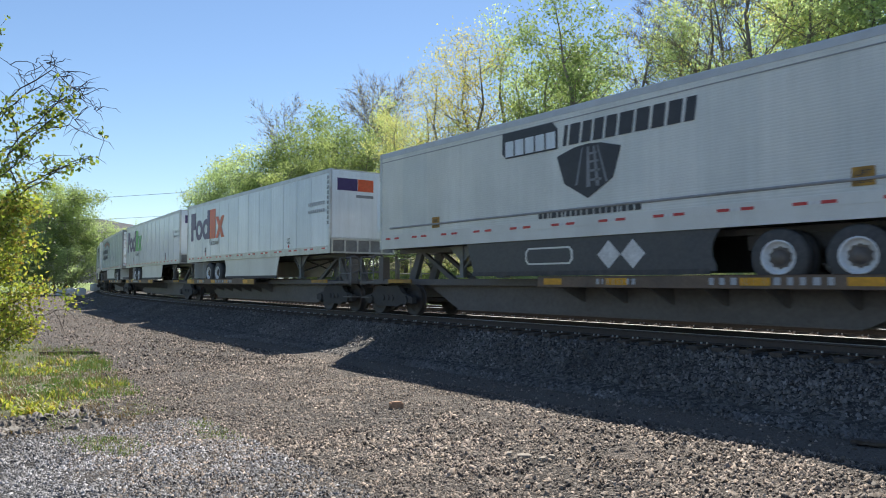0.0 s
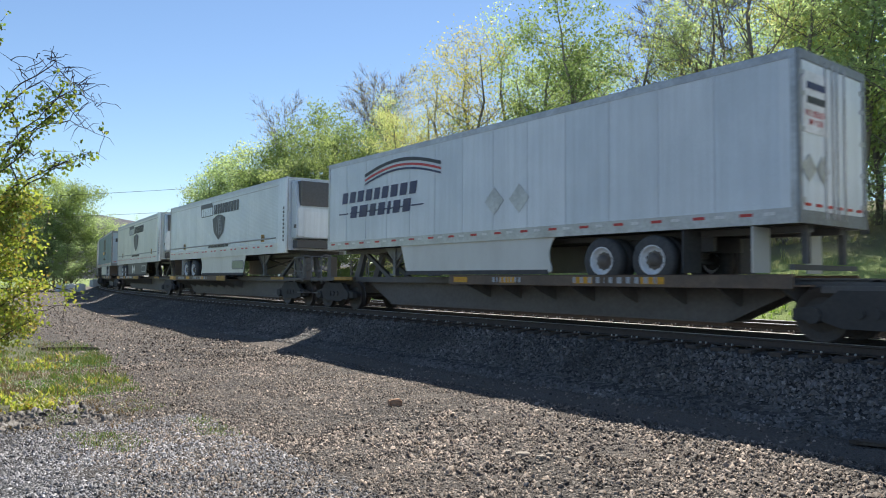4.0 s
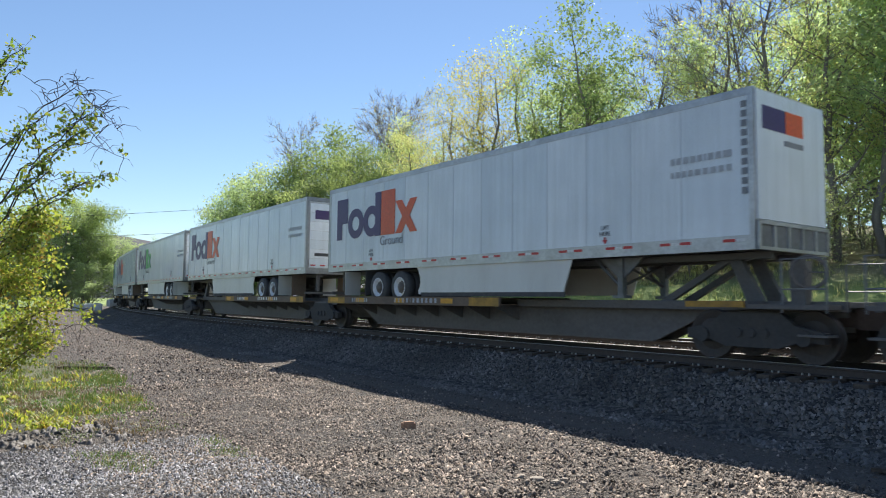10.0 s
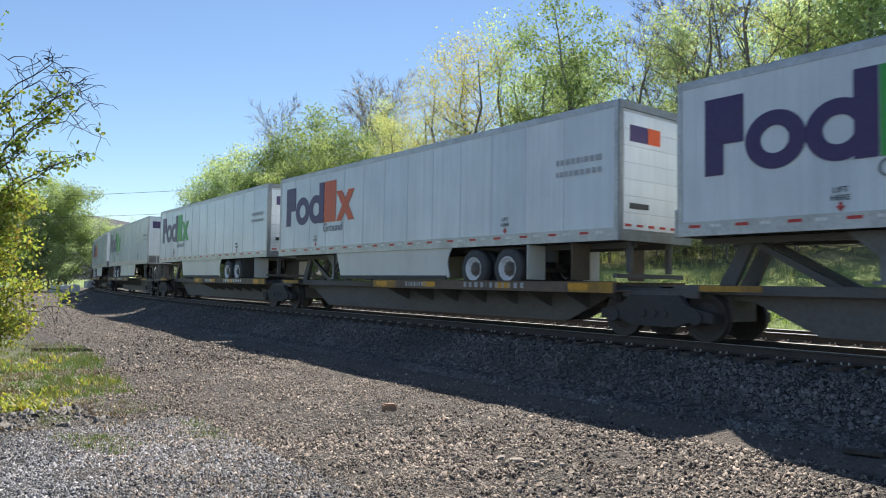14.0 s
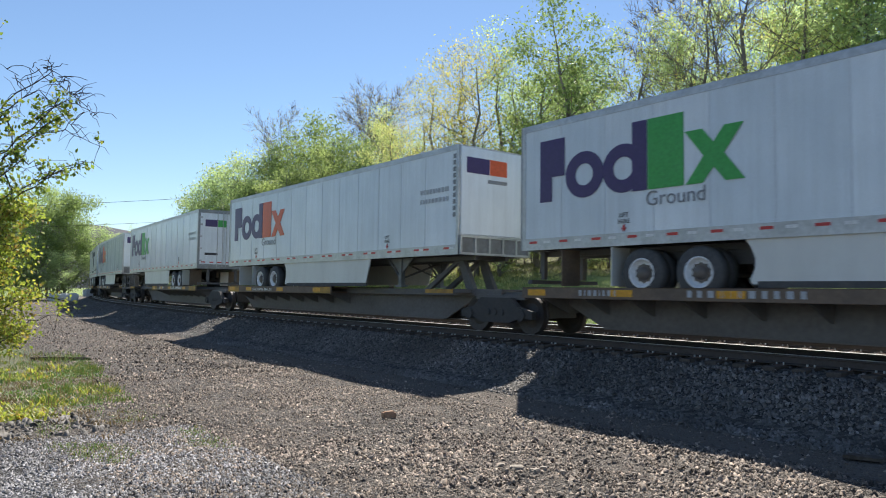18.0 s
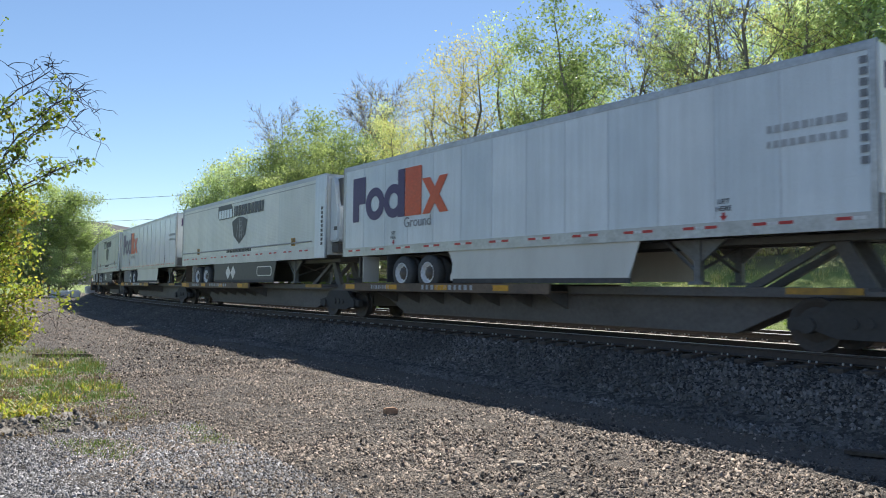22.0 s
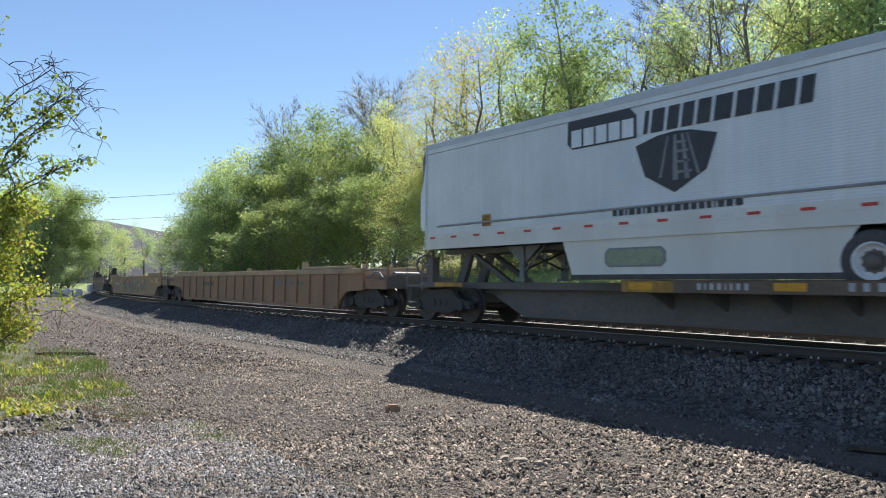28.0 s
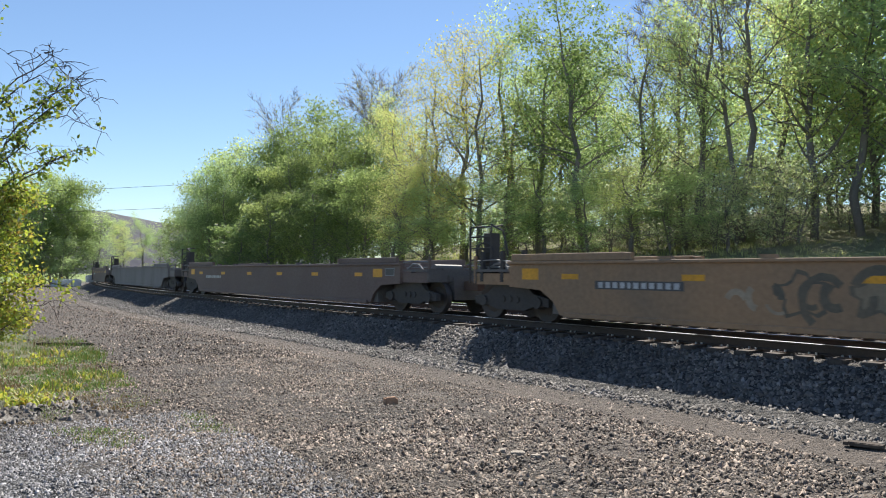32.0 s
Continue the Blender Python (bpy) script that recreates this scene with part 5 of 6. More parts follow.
            S = Shape().lathe_y(0, 0, [(0.25, -0.02), (0.28, 0.0), (0.25, 0.02), (0.22, 0.0), (0.25, -0.02)], 16)
            for q in range(3):
                S.tube([(0.25 * math.cos(q * 2.09), 0, 0.25 * math.sin(q * 2.09)), (0, 0, 0)], 0.014, 5)
            part("brake_wheel", S, TRUCKSTEEL, th, at=pose(x - 1.25, -1.08, 1.6, 0, 0, 15))
        a, b = sorted((x + e * 1.4, x + e * 2.3))
        part("coupler", Shape().box(a, b, -0.16, 0.16, 0.58, 0.84), RUST, th, "rusty knuckle coupler")
        make_truck(th, x + e * (0.05 if ribs else 0.3))
        part("bolster_box", Shape().box(x - 1.7, x + 1.7, -0.5, 0.5, 0.3, 0.95).box(x - 0.3, x + 0.3, -1.2, 1.2, 0.78, 0.95).box(min(x - e * 1.25, x - e * 1.9), max(x - e * 1.25, x - e * 1.9), -1.2, 1.2, 0.15, 0.95), DARKSTEEL, th)
        for s in (-1, 1):
            part("corner_casting", Shape().box(x - e * 2.75 - 0.15, x - e * 2.75 + 0.15, s * 1.05 - 0.1, s * 1.05 + 0.1, 0.94, 1.2), mat, th)
    WELLS.append((th, left, length))
    return th


make_well(388.67, 20.06, TANWELL, True, "tan ribbed-side empty well car with faded paint")
make_well(411.55, 19.6, TANWELL2, False, "ochre smooth-sided empty well car with faded graffiti", 1, 5)
make_well(435.8, 19.4, DARKWELL, False, "dark brown smooth-sided empty well car", 2)
make_well(459.4, 19.4, GREYWELL, False, "grey smooth-sided empty well car")
make_well(483.0, 19.4, DARKWELL, False, "dark brown empty well car", 2)
make_well(506.6, 19.4, GREYWELL, False, "grey smooth-sided empty well car")


def ride(left, length, t):
    """The pose of a car whose left end is that far back in the train."""
    s = left - gone(t)
    xa, ya, _ = track(s)
    xb, yb, _ = track(s - length)
    return Matrix.Translation((xa, ya, RIDE_Z)) @ pose(0, 0, 0, 0, 0, math.degrees(math.atan2(yb - ya, xb - xa)))


def motions():
    start = {}
    for th, left, length in TRAILERS + UNITS + WELLS:
        walk(th, [(float(t), ride(left, length, t)) for t in range(33)])
        start[th] = left
    for axle, e, r, th, x in AXLES:
        # turned while the axle rolls past within sight, at rest far up or down the line
        rows = [(0.0, 0.0)]
        for i in range(1, 32 * 15 + 1):
            t = i / 15
            s = start[th] - x - e - gone(t)
            if -6 < s < 24:
                rows.append((t, 0.0))
        if rows[-1][0] < 32:
            rows.append((32.0, 0.0))
        walk(axle, [(t, pose(e, 0, r) @ pose(0, 0, 0, 0, math.degrees(gone(t) / r) % 360, 0)) for t, _ in rows])


# ---- plants ----
def leaf_cloud(rng, centres, spread, per, size, flat=0.75, tri=False):
    """Loose leaf quads round the given centres."""
    c = np.repeat(np.asarray(centres), per, axis=0)
    n = len(c)
    c = c + rng.normal(0, 1, (n, 3)) * np.asarray([spread, spread, spread * flat])
    a = rng.normal(0, 1, (n, 3))
    a /= np.linalg.norm(a, axis=1)[:, None]
    b = np.cross(a, rng.normal(0, 1, (n, 3)))
    b /= np.linalg.norm(b, axis=1)[:, None]
    w = size * rng.uniform(0.6, 1.4, (n, 1))
    if tri:
        return np.stack([c + a * w * 0.58, c - a * w * 0.42 + b * w * 0.36, c - a * w * 0.42 - b * w * 0.36], axis=1)
    return np.stack([c - a * w * 0.5, c + b * w * 0.36, c + a * w * 0.5, c - b * w * 0.36], axis=1)


def grow(rng, height_m, lean, start, spread, limbs, subs, up=0.55, forks=1, twigs=0):
    """Trunk, limbs and twig ends of one tree."""
    S, tips = Shape(), []
    for f in range(forks):
        top = Vector((lean * rng.normal() + (f - (forks - 1) / 2) * 0.12 * height_m, lean * rng.normal(), height_m * (1 - 0.08 * f)))
        pts, rad = [], []
        r0 = 0.0125 * height_m * (1.0 if f == 0 else 0.75)
        for i in range(9):
            q = i / 8
            pts.append(top * q + Vector((rng.normal(), rng.normal(), 0)) * 0.012 * height_m * (q > 0) + Vector((0, 0, -0.3 if i == 0 else 0)))
            rad.append(max(0.012, r0 * (1 - q) ** 0.8 + 0.01))
        S.tube(pts, rad, 7)
        for k in range(limbs // forks):
            q = start + (0.97 - start) * (k + rng.random()) / (limbs // forks)
            j = min(7, int(q * 8))
            base = pts[j].lerp(pts[j + 1], q * 8 - j)
            ang = rng.random() * 6.283
            ln = spread * (1.15 - 0.75 * abs((q - start) / (1 - start) - 0.25)) * rng.uniform(0.65, 1.15)
            d = Vector((math.cos(ang), math.sin(ang), up * rng.uniform(0.5, 1.6))).normalized()
            lp, lr = [base], [max(0.012, r0 * 0.42 * (1 - q) + 0.014)]
            for i in range(1, 5):
                d = (d + Vector((rng.normal(), rng.normal(), rng.normal() + 0.35)) * 0.14).normalized()
                lp.append(lp[-1] + d * ln / 4)
                lr.append(lr[0] * (1 - i / 4.6))
            S.tube(lp, lr, 4)
            tips.append(lp[-1])
            for m in range(subs):
                i = 1 + int(rng.random() * 3)
                e = (d + Vector((rng.normal(), rng.normal(), rng.normal() * 0.6 + 0.25)) * 0.8).normalized()
                p2 = lp[i].lerp(lp[i + 1], rng.random())
                p3 = p2 + e * ln * rng.uniform(0.22, 0.5)
                if twigs >= 0:
                    S.tube([p2, p2.lerp(p3, 0.5) + Vector((0, 0, 0.05)), p3], [lr[i] * 0.55, lr[i] * 0.4, 0.01], 3)
                tips += [p3, p2.lerp(p3, 0.55)]
                for w in range(twigs):
                    p4 = p2.lerp(p3, rng.uniform(0.3, 1.0))
                    p5 = p4 + (e + Vector((rng.normal(), rng.normal(), rng.normal() * 0.6 + 0.5)) * 0.6).normalized() * ln * rng.uniform(0.12, 0.28)
                    S.tube([p4, p5], [0.018, 0.009], 3)
    return S, tips


def make_tree(seed, height_m, leafmat, name="deciduous_tree", label="", lean=0.5, start=0.3, spread=4.0, limbs=26, subs=4, per=26, puff=0.5, size=0.2, forks=1, up=0.55, category="tree", bark=None, twigs=0):
    rng = np.random.default_rng(seed)
    th = tagged(new(name), label, category)
    S, tips = grow(rng, height_m, lean, start, spread, limbs, subs, up, forks, twigs)
    part("trunk", S, bark or BARK, th, smooth=True)
    pts = [tuple(p) for p in tips]
    part("crown", quads("crown", leaf_cloud(rng, pts, puff, per, size, 0.75, True), leafmat), None, th)
    th["tall"] = height_m
    return th


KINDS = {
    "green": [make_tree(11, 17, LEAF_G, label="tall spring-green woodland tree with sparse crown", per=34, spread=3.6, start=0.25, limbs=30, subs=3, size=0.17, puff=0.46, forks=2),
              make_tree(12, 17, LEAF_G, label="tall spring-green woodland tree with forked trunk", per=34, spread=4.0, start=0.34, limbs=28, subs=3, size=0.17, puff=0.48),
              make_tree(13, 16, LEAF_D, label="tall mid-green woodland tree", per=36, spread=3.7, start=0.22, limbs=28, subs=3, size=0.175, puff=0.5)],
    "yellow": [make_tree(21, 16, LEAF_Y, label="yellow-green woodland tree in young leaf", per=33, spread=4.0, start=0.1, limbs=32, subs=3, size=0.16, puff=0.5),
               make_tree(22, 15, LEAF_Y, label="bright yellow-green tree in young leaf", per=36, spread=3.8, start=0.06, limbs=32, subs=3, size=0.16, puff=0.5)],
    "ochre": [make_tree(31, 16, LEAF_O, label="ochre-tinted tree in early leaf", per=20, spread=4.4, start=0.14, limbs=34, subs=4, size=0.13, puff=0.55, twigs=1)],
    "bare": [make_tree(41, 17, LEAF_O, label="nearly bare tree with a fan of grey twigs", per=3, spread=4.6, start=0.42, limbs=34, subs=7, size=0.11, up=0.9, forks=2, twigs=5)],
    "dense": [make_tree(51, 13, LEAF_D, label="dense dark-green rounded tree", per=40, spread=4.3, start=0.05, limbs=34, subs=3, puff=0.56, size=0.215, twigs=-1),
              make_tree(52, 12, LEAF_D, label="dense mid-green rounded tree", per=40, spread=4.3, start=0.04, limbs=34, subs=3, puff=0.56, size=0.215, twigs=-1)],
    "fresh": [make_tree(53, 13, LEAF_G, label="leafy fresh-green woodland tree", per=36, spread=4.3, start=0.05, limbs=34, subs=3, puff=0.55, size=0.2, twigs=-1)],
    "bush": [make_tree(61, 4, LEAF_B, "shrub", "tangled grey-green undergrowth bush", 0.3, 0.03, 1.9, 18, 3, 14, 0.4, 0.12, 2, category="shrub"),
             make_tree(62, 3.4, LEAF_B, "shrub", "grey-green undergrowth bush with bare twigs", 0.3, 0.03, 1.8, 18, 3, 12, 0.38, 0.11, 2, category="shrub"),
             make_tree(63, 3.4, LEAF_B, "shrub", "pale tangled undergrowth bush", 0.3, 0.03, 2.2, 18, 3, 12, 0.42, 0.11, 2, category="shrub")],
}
# the skyline of the woods: degrees to the right of straight ahead, slope up from the eye
SKYLINE = ((-21.2, 0.01), (-20.6, 0.105), (-18.8, 0.133), (-15.7, 0.166), (-12.7, 0.218), (-8.7, 0.225), (-5.8, 0.25), (-2.4, 0.26), (0.3, 0.31), (5.2, 0.335), (9.9, 0.36), (13.4, 0.30), (15.2, 0.35), (19.8, 0.4), (39.0, 0.4))


def skyline(x, y):
    az = math.degrees(math.atan2(x, y))
    for (a, ha), (b, hb) in zip(SKYLINE, SKYLINE[1:]):
        if az <= b:
            return 1.6 + math.hypot(x, y) * (ha + (hb - ha) * clamp01((az - a) / (b - a)))
    return 1.6 + math.hypot(x, y) * 0.4


# where they stand: x, y, height of the top above the eye's ground, kind
TREES = (
    (-23.9, 70.5, 10.2, "dense"), (-22.2, 66.5, 11.8, "fresh"), (-20.6, 70.0, 14.2, "fresh"), (-22.8, 74.4, 13.6, "dense"), (-19.0, 72.0, 14.4, "dense"), (-17.1, 75.0, 19.8, "bare"),
    (-12.8, 68.8, 16.2, "dense"), (-10.3, 67.2, 16.8, "dense"), (-8.5, 74.5, 22.4, "bare"), (-5.4, 65.8, 18.4, "green"), (-6.2, 72.0, 21.6, "bare"),
    (-20.0, 64.0, 10.0, "dense"), (-16.0, 66.0, 12.6, "dense"), (-13.5, 62.0, 12.0, "dense"), (-9.5, 60.0, 13.0, "dense"), (-6.8, 61.0, 14.0, "dense"), (-15.0, 71.0, 15.0, "dense"), (-3.6, 60.0, 15.0, "green"),
    (-3.4, 53.0, 14.4, "yellow"), (-0.9, 51.0, 17.0, "ochre"), (-1.6, 56.0, 16.4, "ochre"), (1.2, 50.0, 18.6, "ochre"), (2.2, 46.5, 17.4, "ochre"), (4.5, 49.8, 19.0, "green"), (6.1, 45.6, 18.6, "green"),
    (8.6, 43.2, 20.0, "green"), (12.9, 58.6, 21.0, "green"), (12.1, 44.4, 18.4, "yellow"), (14.9, 47.7, 21.0, "bare"), (14.9, 41.4, 20.0, "green"),
    (16.2, 38.8, 20.4, "bare"), (19.7, 41.6, 22.0, "green"), (18.5, 35.5, 19.6, "yellow"), (20.3, 34.5, 20.5, "green"), (22.4, 37.0, 21.0, "fresh"),
)
MORE = (
    (-3.0, 50.0, 8.5, "yellow"), (-1.0, 45.5, 7.5, "fresh"), (1.5, 48.0, 8.5, "yellow"), (3.6, 44.0, 7.5, "fresh"), (6.0, 43.0, 8.5, "yellow"), (8.2, 41.0, 7.5, "fresh"), (10.5, 40.0, 8.0, "yellow"), (13.2, 39.0, 7.5, "fresh"), (5.0, 52.0, 11.0, "fresh"), (9.5, 50.0, 11.0, "fresh"), (-6.0, 52.0, 9.0, "dense"), (16.5, 44.0, 10.0, "fresh"),
)
FAR = (
    (20.8, 31.8, 19.0, "green"), (24.0, 33.0, 20.0, "fresh"), (25.3, 29.0, 18.0, "green"), (28.0, 31.0, 20.0, "fresh"),
    (-59.5, 99.3, 13.6, "fresh"), (-56.0, 98.3, 13.8, "dense"), (-54.6, 102.5, 14.2, "dense"), (-51.0, 104.5, 10.0, "fresh"), (-49.0, 108.0, 9.0, "yellow"), (-60.0, 108.0, 16.4, "green"), (-57.0, 89.4, 11.0, "dense"),
    (-70.8, 154.5, 13.0, "green"), (-68.6, 161.0, 14.5, "green"), (-67.1, 167.0, 12.0, "green"), (-62.0, 100.0, 13.6, "fresh"), (-66.0, 104.0, 13.5, "dense"), (-56.0, 103.0, 14.6, "dense"), (-60.5, 95.0, 8.0, "dense"), (-56.5, 97.0, 6.0, "fresh"), (-52.5, 97.5, 6.0, "fresh"), (-66.0, 98.0, 9.0, "dense"),
    (-16.5, 57.7, 6.2, "dense"), (-13.9, 56.3, 8.0, "dense"), (-10.1, 55.1, 9.0, "dense"), (-7.4, 54.5, 9.5, "dense"), (-3.3, 45.9, 9.0, "yellow"),
    (-1.0, 47.0, 10.0, "yellow"), (18.0, 50.0, 17.0, "fresh"), (24.0, 44.0, 19.0, "fresh"), (30.0, 38.0, 20.0, "fresh"),
)


def ground_at(x, y):
    p = Vector((x, y))
    s, n = local_place(p.dot(ALONG), p.dot(ACROSS))
    return height(s, n)


def plant(x, y, top, kind, rnd):
    ob = rnd.choice(KINDS[kind])
    z = ground_at(x, y)
    k = (top - z) / ob["tall"]
    o = copy_thing(ob, pose(x, y, z - 0.05, 0, 0, rnd.uniform(0, 360)))
    k *= 0.97
    w = (max(k, 0.7) if top - z > 2.6 or kind == "bush" else k) * rnd.uniform(0.9, 1.15)
    o.scale = (w, w, k)
    return o


def woods():
    rnd = random.Random(9)
    for x, y, top, kind in TREES + MORE + FAR:
        plant(x, y, top, kind, rnd)
    for i in range(52):
        s, n = rnd.uniform(-14, 60), rnd.uniform(33, 40)
        p = spot(s, n)
        z = ground_at(p.x, p.y)
        plant(p.x, p.y, z + rnd.uniform(1.6, 4.0), "bush", rnd)
    for i in range(34):
        p = spot(rnd.uniform(-20, 62), rnd.uniform(39, 58))
        plant(p.x, p.y, ground_at(p.x, p.y) + rnd.uniform(4.0, 6.5), "bush", rnd)
    for i in range(15):
        s, n = rnd.uniform(-16, 62), rnd.uniform(42, 58)
        p = spot(s, n)
        top = min(skyline(p.x, p.y) * rnd.uniform(0.8, 0.97), ground_at(p.x, p.y) + 17)
        plant(p.x, p.y, top, rnd.choice(("green", "green", "yellow", "fresh") if s < 45 else ("dense", "dense", "green")), rnd)
    for i in range(12):
        s, n = rnd.uniform(-20, 20), rnd.uniform(46, 66)
        p = spot(s, n)
        top = min(skyline(p.x, p.y) * 0.9, ground_at(p.x, p.y) + 17)
        plant(p.x, p.y, top, rnd.choice(("fresh", "green")), rnd)
    for i in range(14):
        az, d = radians(-21.5 + 23 * (i + rnd.random()) / 14), rnd.uniform(80, 88)
        x, y = d * math.sin(az), d * math.cos(az)
        plant(x, y, min(skyline(x, y) * 0.75, ground_at(x, y) + rnd.uniform(7, 10)), "dense", rnd)
    for x, y, h in ((21.5, 24.0, 2.0), (23.5, 25.5, 2.4), (25.0, 23.0, 2.2)):
        plant(x, y, ground_at(x, y) + h, "yellow", rnd)
    for obs in KINDS.values():
        for ob in obs:
            for o in (*ob.children_recursive, ob):
                bpy.data.objects.remove(o)


woods()


def make_hill():
    S = Shape()
    n = 60
    v, f = [], []
    for i in range(n):
        az = radians(-52 + 60 * i / (n - 1))
        h = 118 * (0.62 + 0.38 * math.cos((math.degrees(az) + 27) * 0.05)) + 10 * noise.noise(Vector((i * 0.22, 0, 0))) - max(0, math.degrees(az) + 26) * 3.2
        for r, k in ((1300, 0.0), (1380, 0.55), (1500, 1.0)):
            v.append((r * math.sin(az), r * math.cos(az), h * k - (5 if k == 0 else 0)))
    for i in range(n - 1):
        for k in range(2):
            f.append((i * 3 + k, (i + 1) * 3 + k, (i + 1) * 3 + k + 1, i * 3 + k + 1))
    S.add(v, f)
    # The air is clear; this bluish grey carries the ridge's haze.
    m = plain("distant_wooded_hill", (0.16, 0.15, 0.17), 1.0, 0, (0.11, 0.12, 0.12), 0.8, 0.01, 0.12, 0.0)
    tagged(new("backdrop_hill", S.mesh("backdrop_hill", m, True)), "distant wooded ridge with bluish haze in its colour", "hill", kind="structure")


make_hill()



# ---- loose stones, plants of the lot and small things ----
def stones(name, label, mat, count, s0, s1, n0, n1, lo, hi, seed, sink=0.35, dens=1.0):
    """Loose stones strewn over a stretch of ground, denser near s0."""
    rng = np.random.default_rng(seed)
    s = s0 + (s1 - s0) * rng.random(count) ** dens
    n = rng.uniform(n0, n1, count)
    if n1 == 8.5:
        keep = np.array([(noise.noise(Vector((p * 0.5, q * 0.9, 11))) + 0.5 * noise.noise(Vector((p * 1.6, q * 1.6, 2))) > -0.25 or rng.random() < 0.4) and not (abs(q - 6.9) < 0.4 and p < 9 and rng.random() < 0.45) and not (p > 10 and q < 4.4 + 0.1 * p and rng.random() < 0.5) and q > 2.0 + min(p, 50) * 0.1 - 1.6 * rng.random() for p, q in zip(s, n)])
        s, n = s[keep], n[keep]
        count = len(s)
    size = lo + (hi - lo) * rng.random(count) ** 2.2
    if hi > 0.07:
        base = np.array([(-1, 0, -0.3), (0, -1, -0.2), (1, 0, -0.3), (0, 1, -0.2), (-0.5, -0.4, 0.75), (0.5, -0.2, 0.85), (0.1, 0.6, 0.7)], dtype=float) * 0.5
        quad = np.array([(0, 1, 4), (1, 5, 4), (1, 2, 5), (2, 3, 5), (3, 6, 5), (3, 0, 6), (0, 4, 6), (4, 5, 6)])
    else:
        base = np.array([(-1, 0, -0.4), (0, -1, -0.4), (1, 0, -0.4), (0, 1, -0.4), (-0.45, 0.1, 0.6), (0.45, -0.1, 0.7)], dtype=float) * 0.5
        quad = np.array([(0, 1, 4), (1, 5, 4), (1, 2, 5), (2, 3, 5), (3, 4, 5), (3, 0, 4)])
    nv, nf = len(base), len(quad)
    v = base[None] * rng.uniform(0.6, 1.15, (count, 1, 3)) + rng.normal(0, 0.13, (count, nv, 3))
    v *= size[:, None, None]
    v[:, :, 2] *= 1.0
    a = rng.uniform(0, 6.283, count)
    b = rng.normal(0, 0.35, count)
    ca, sa, cb, sb = np.cos(a)[:, None], np.sin(a)[:, None], np.cos(b)[:, None], np.sin(b)[:, None]
    x, y, z = v[..., 0], v[..., 1], v[..., 2]
    y, z = y * cb - z * sb, y * sb + z * cb
    x, y = x * ca - y * sa, x * sa + y * ca
    cen = np.array([tuple(spot(p, q, 0)) for p, q in zip(s, n)])
    cz = np.array([height(p, q) + (0.05 * noise.noise(Vector((p * 0.35, q * 0.35, 3))) + 0.02 * noise.noise(Vector((p * 1.7, q * 1.7, 7))) if q < 8.4 else 0) for p, q in zip(s, n)])
    co = np.stack([x + cen[:, 0:1], y + cen[:, 1:2], z + cz[:, None] + (size * (0.5 - sink) * 0.8)[:, None]], axis=-1)
    me = bpy.data.meshes.new(name)
    me.vertices.add(count * nv)
    me.vertices.foreach_set("co", co.reshape(-1).astype(np.float32))
    idx = (quad[None] + (np.arange(count) * nv)[:, None, None]).reshape(-1)
    me.loops.add(len(idx))
    me.loops.foreach_set("vertex_index", idx.astype(np.int32))
    me.polygons.add(count * nf)
    me.polygons.foreach_set("loop_start", np.arange(0, count * nf * 3, 3, dtype=np.int32))
    me.materials.append(mat)
    me.update(calc_edges=True)
    return tagged(new(name, me), label, "stones", kind="stuff")


stones("lot_gravel", "brown-grey loose gravel on the lot", GRAVEL, 112000, 1.0, 17.0, 1.5, 8.5, 0.016, 0.056, 1, 0.28, dens=1.1)
stones("lot_gravel", "brown-grey loose gravel along the lane", GRAVEL, 17000, 16.0, 46.0, 3.2, 8.5, 0.03, 0.085, 2, 0.25, dens=1.6)
stones("lane_stone", "scattered stones on the beaten dirt lane", GRAVEL, 3000, 1.0, 40.0, 8.2, 9.5, 0.016, 0.07, 8, dens=1.3)
stones("grey_gravel", "grey crushed stone in the foreground", GREYGRAVEL, 42000, 4.0, 10.6, -0.4, 3.6, 0.015, 0.048, 3, 0.25)
stones("ballast_stone", "dusty grey ballast on the track shoulder", BALLAST, 21000, -1.0, 24.0, 9.45, 11.75, 0.035, 0.1, 4, dens=1.2)
stones("ballast_stone", "dusty grey ballast along the bend", BALLAST, 6000, 24.0, 70.0, 9.3, 11.75, 0.045, 0.11, 5, dens=1.5)
stones("ballast_stone", "dusty grey ballast between the rails", BALLAST, 9000, 0.0, 30.0, 11.7, 19.6, 0.04, 0.09, 6)
stones("spoil_stone", "low scatter of grey stones by the grass", BALLAST, 170, 10.7, 12.0, 1.0, 2.6, 0.05, 0.15, 7, 0.35)


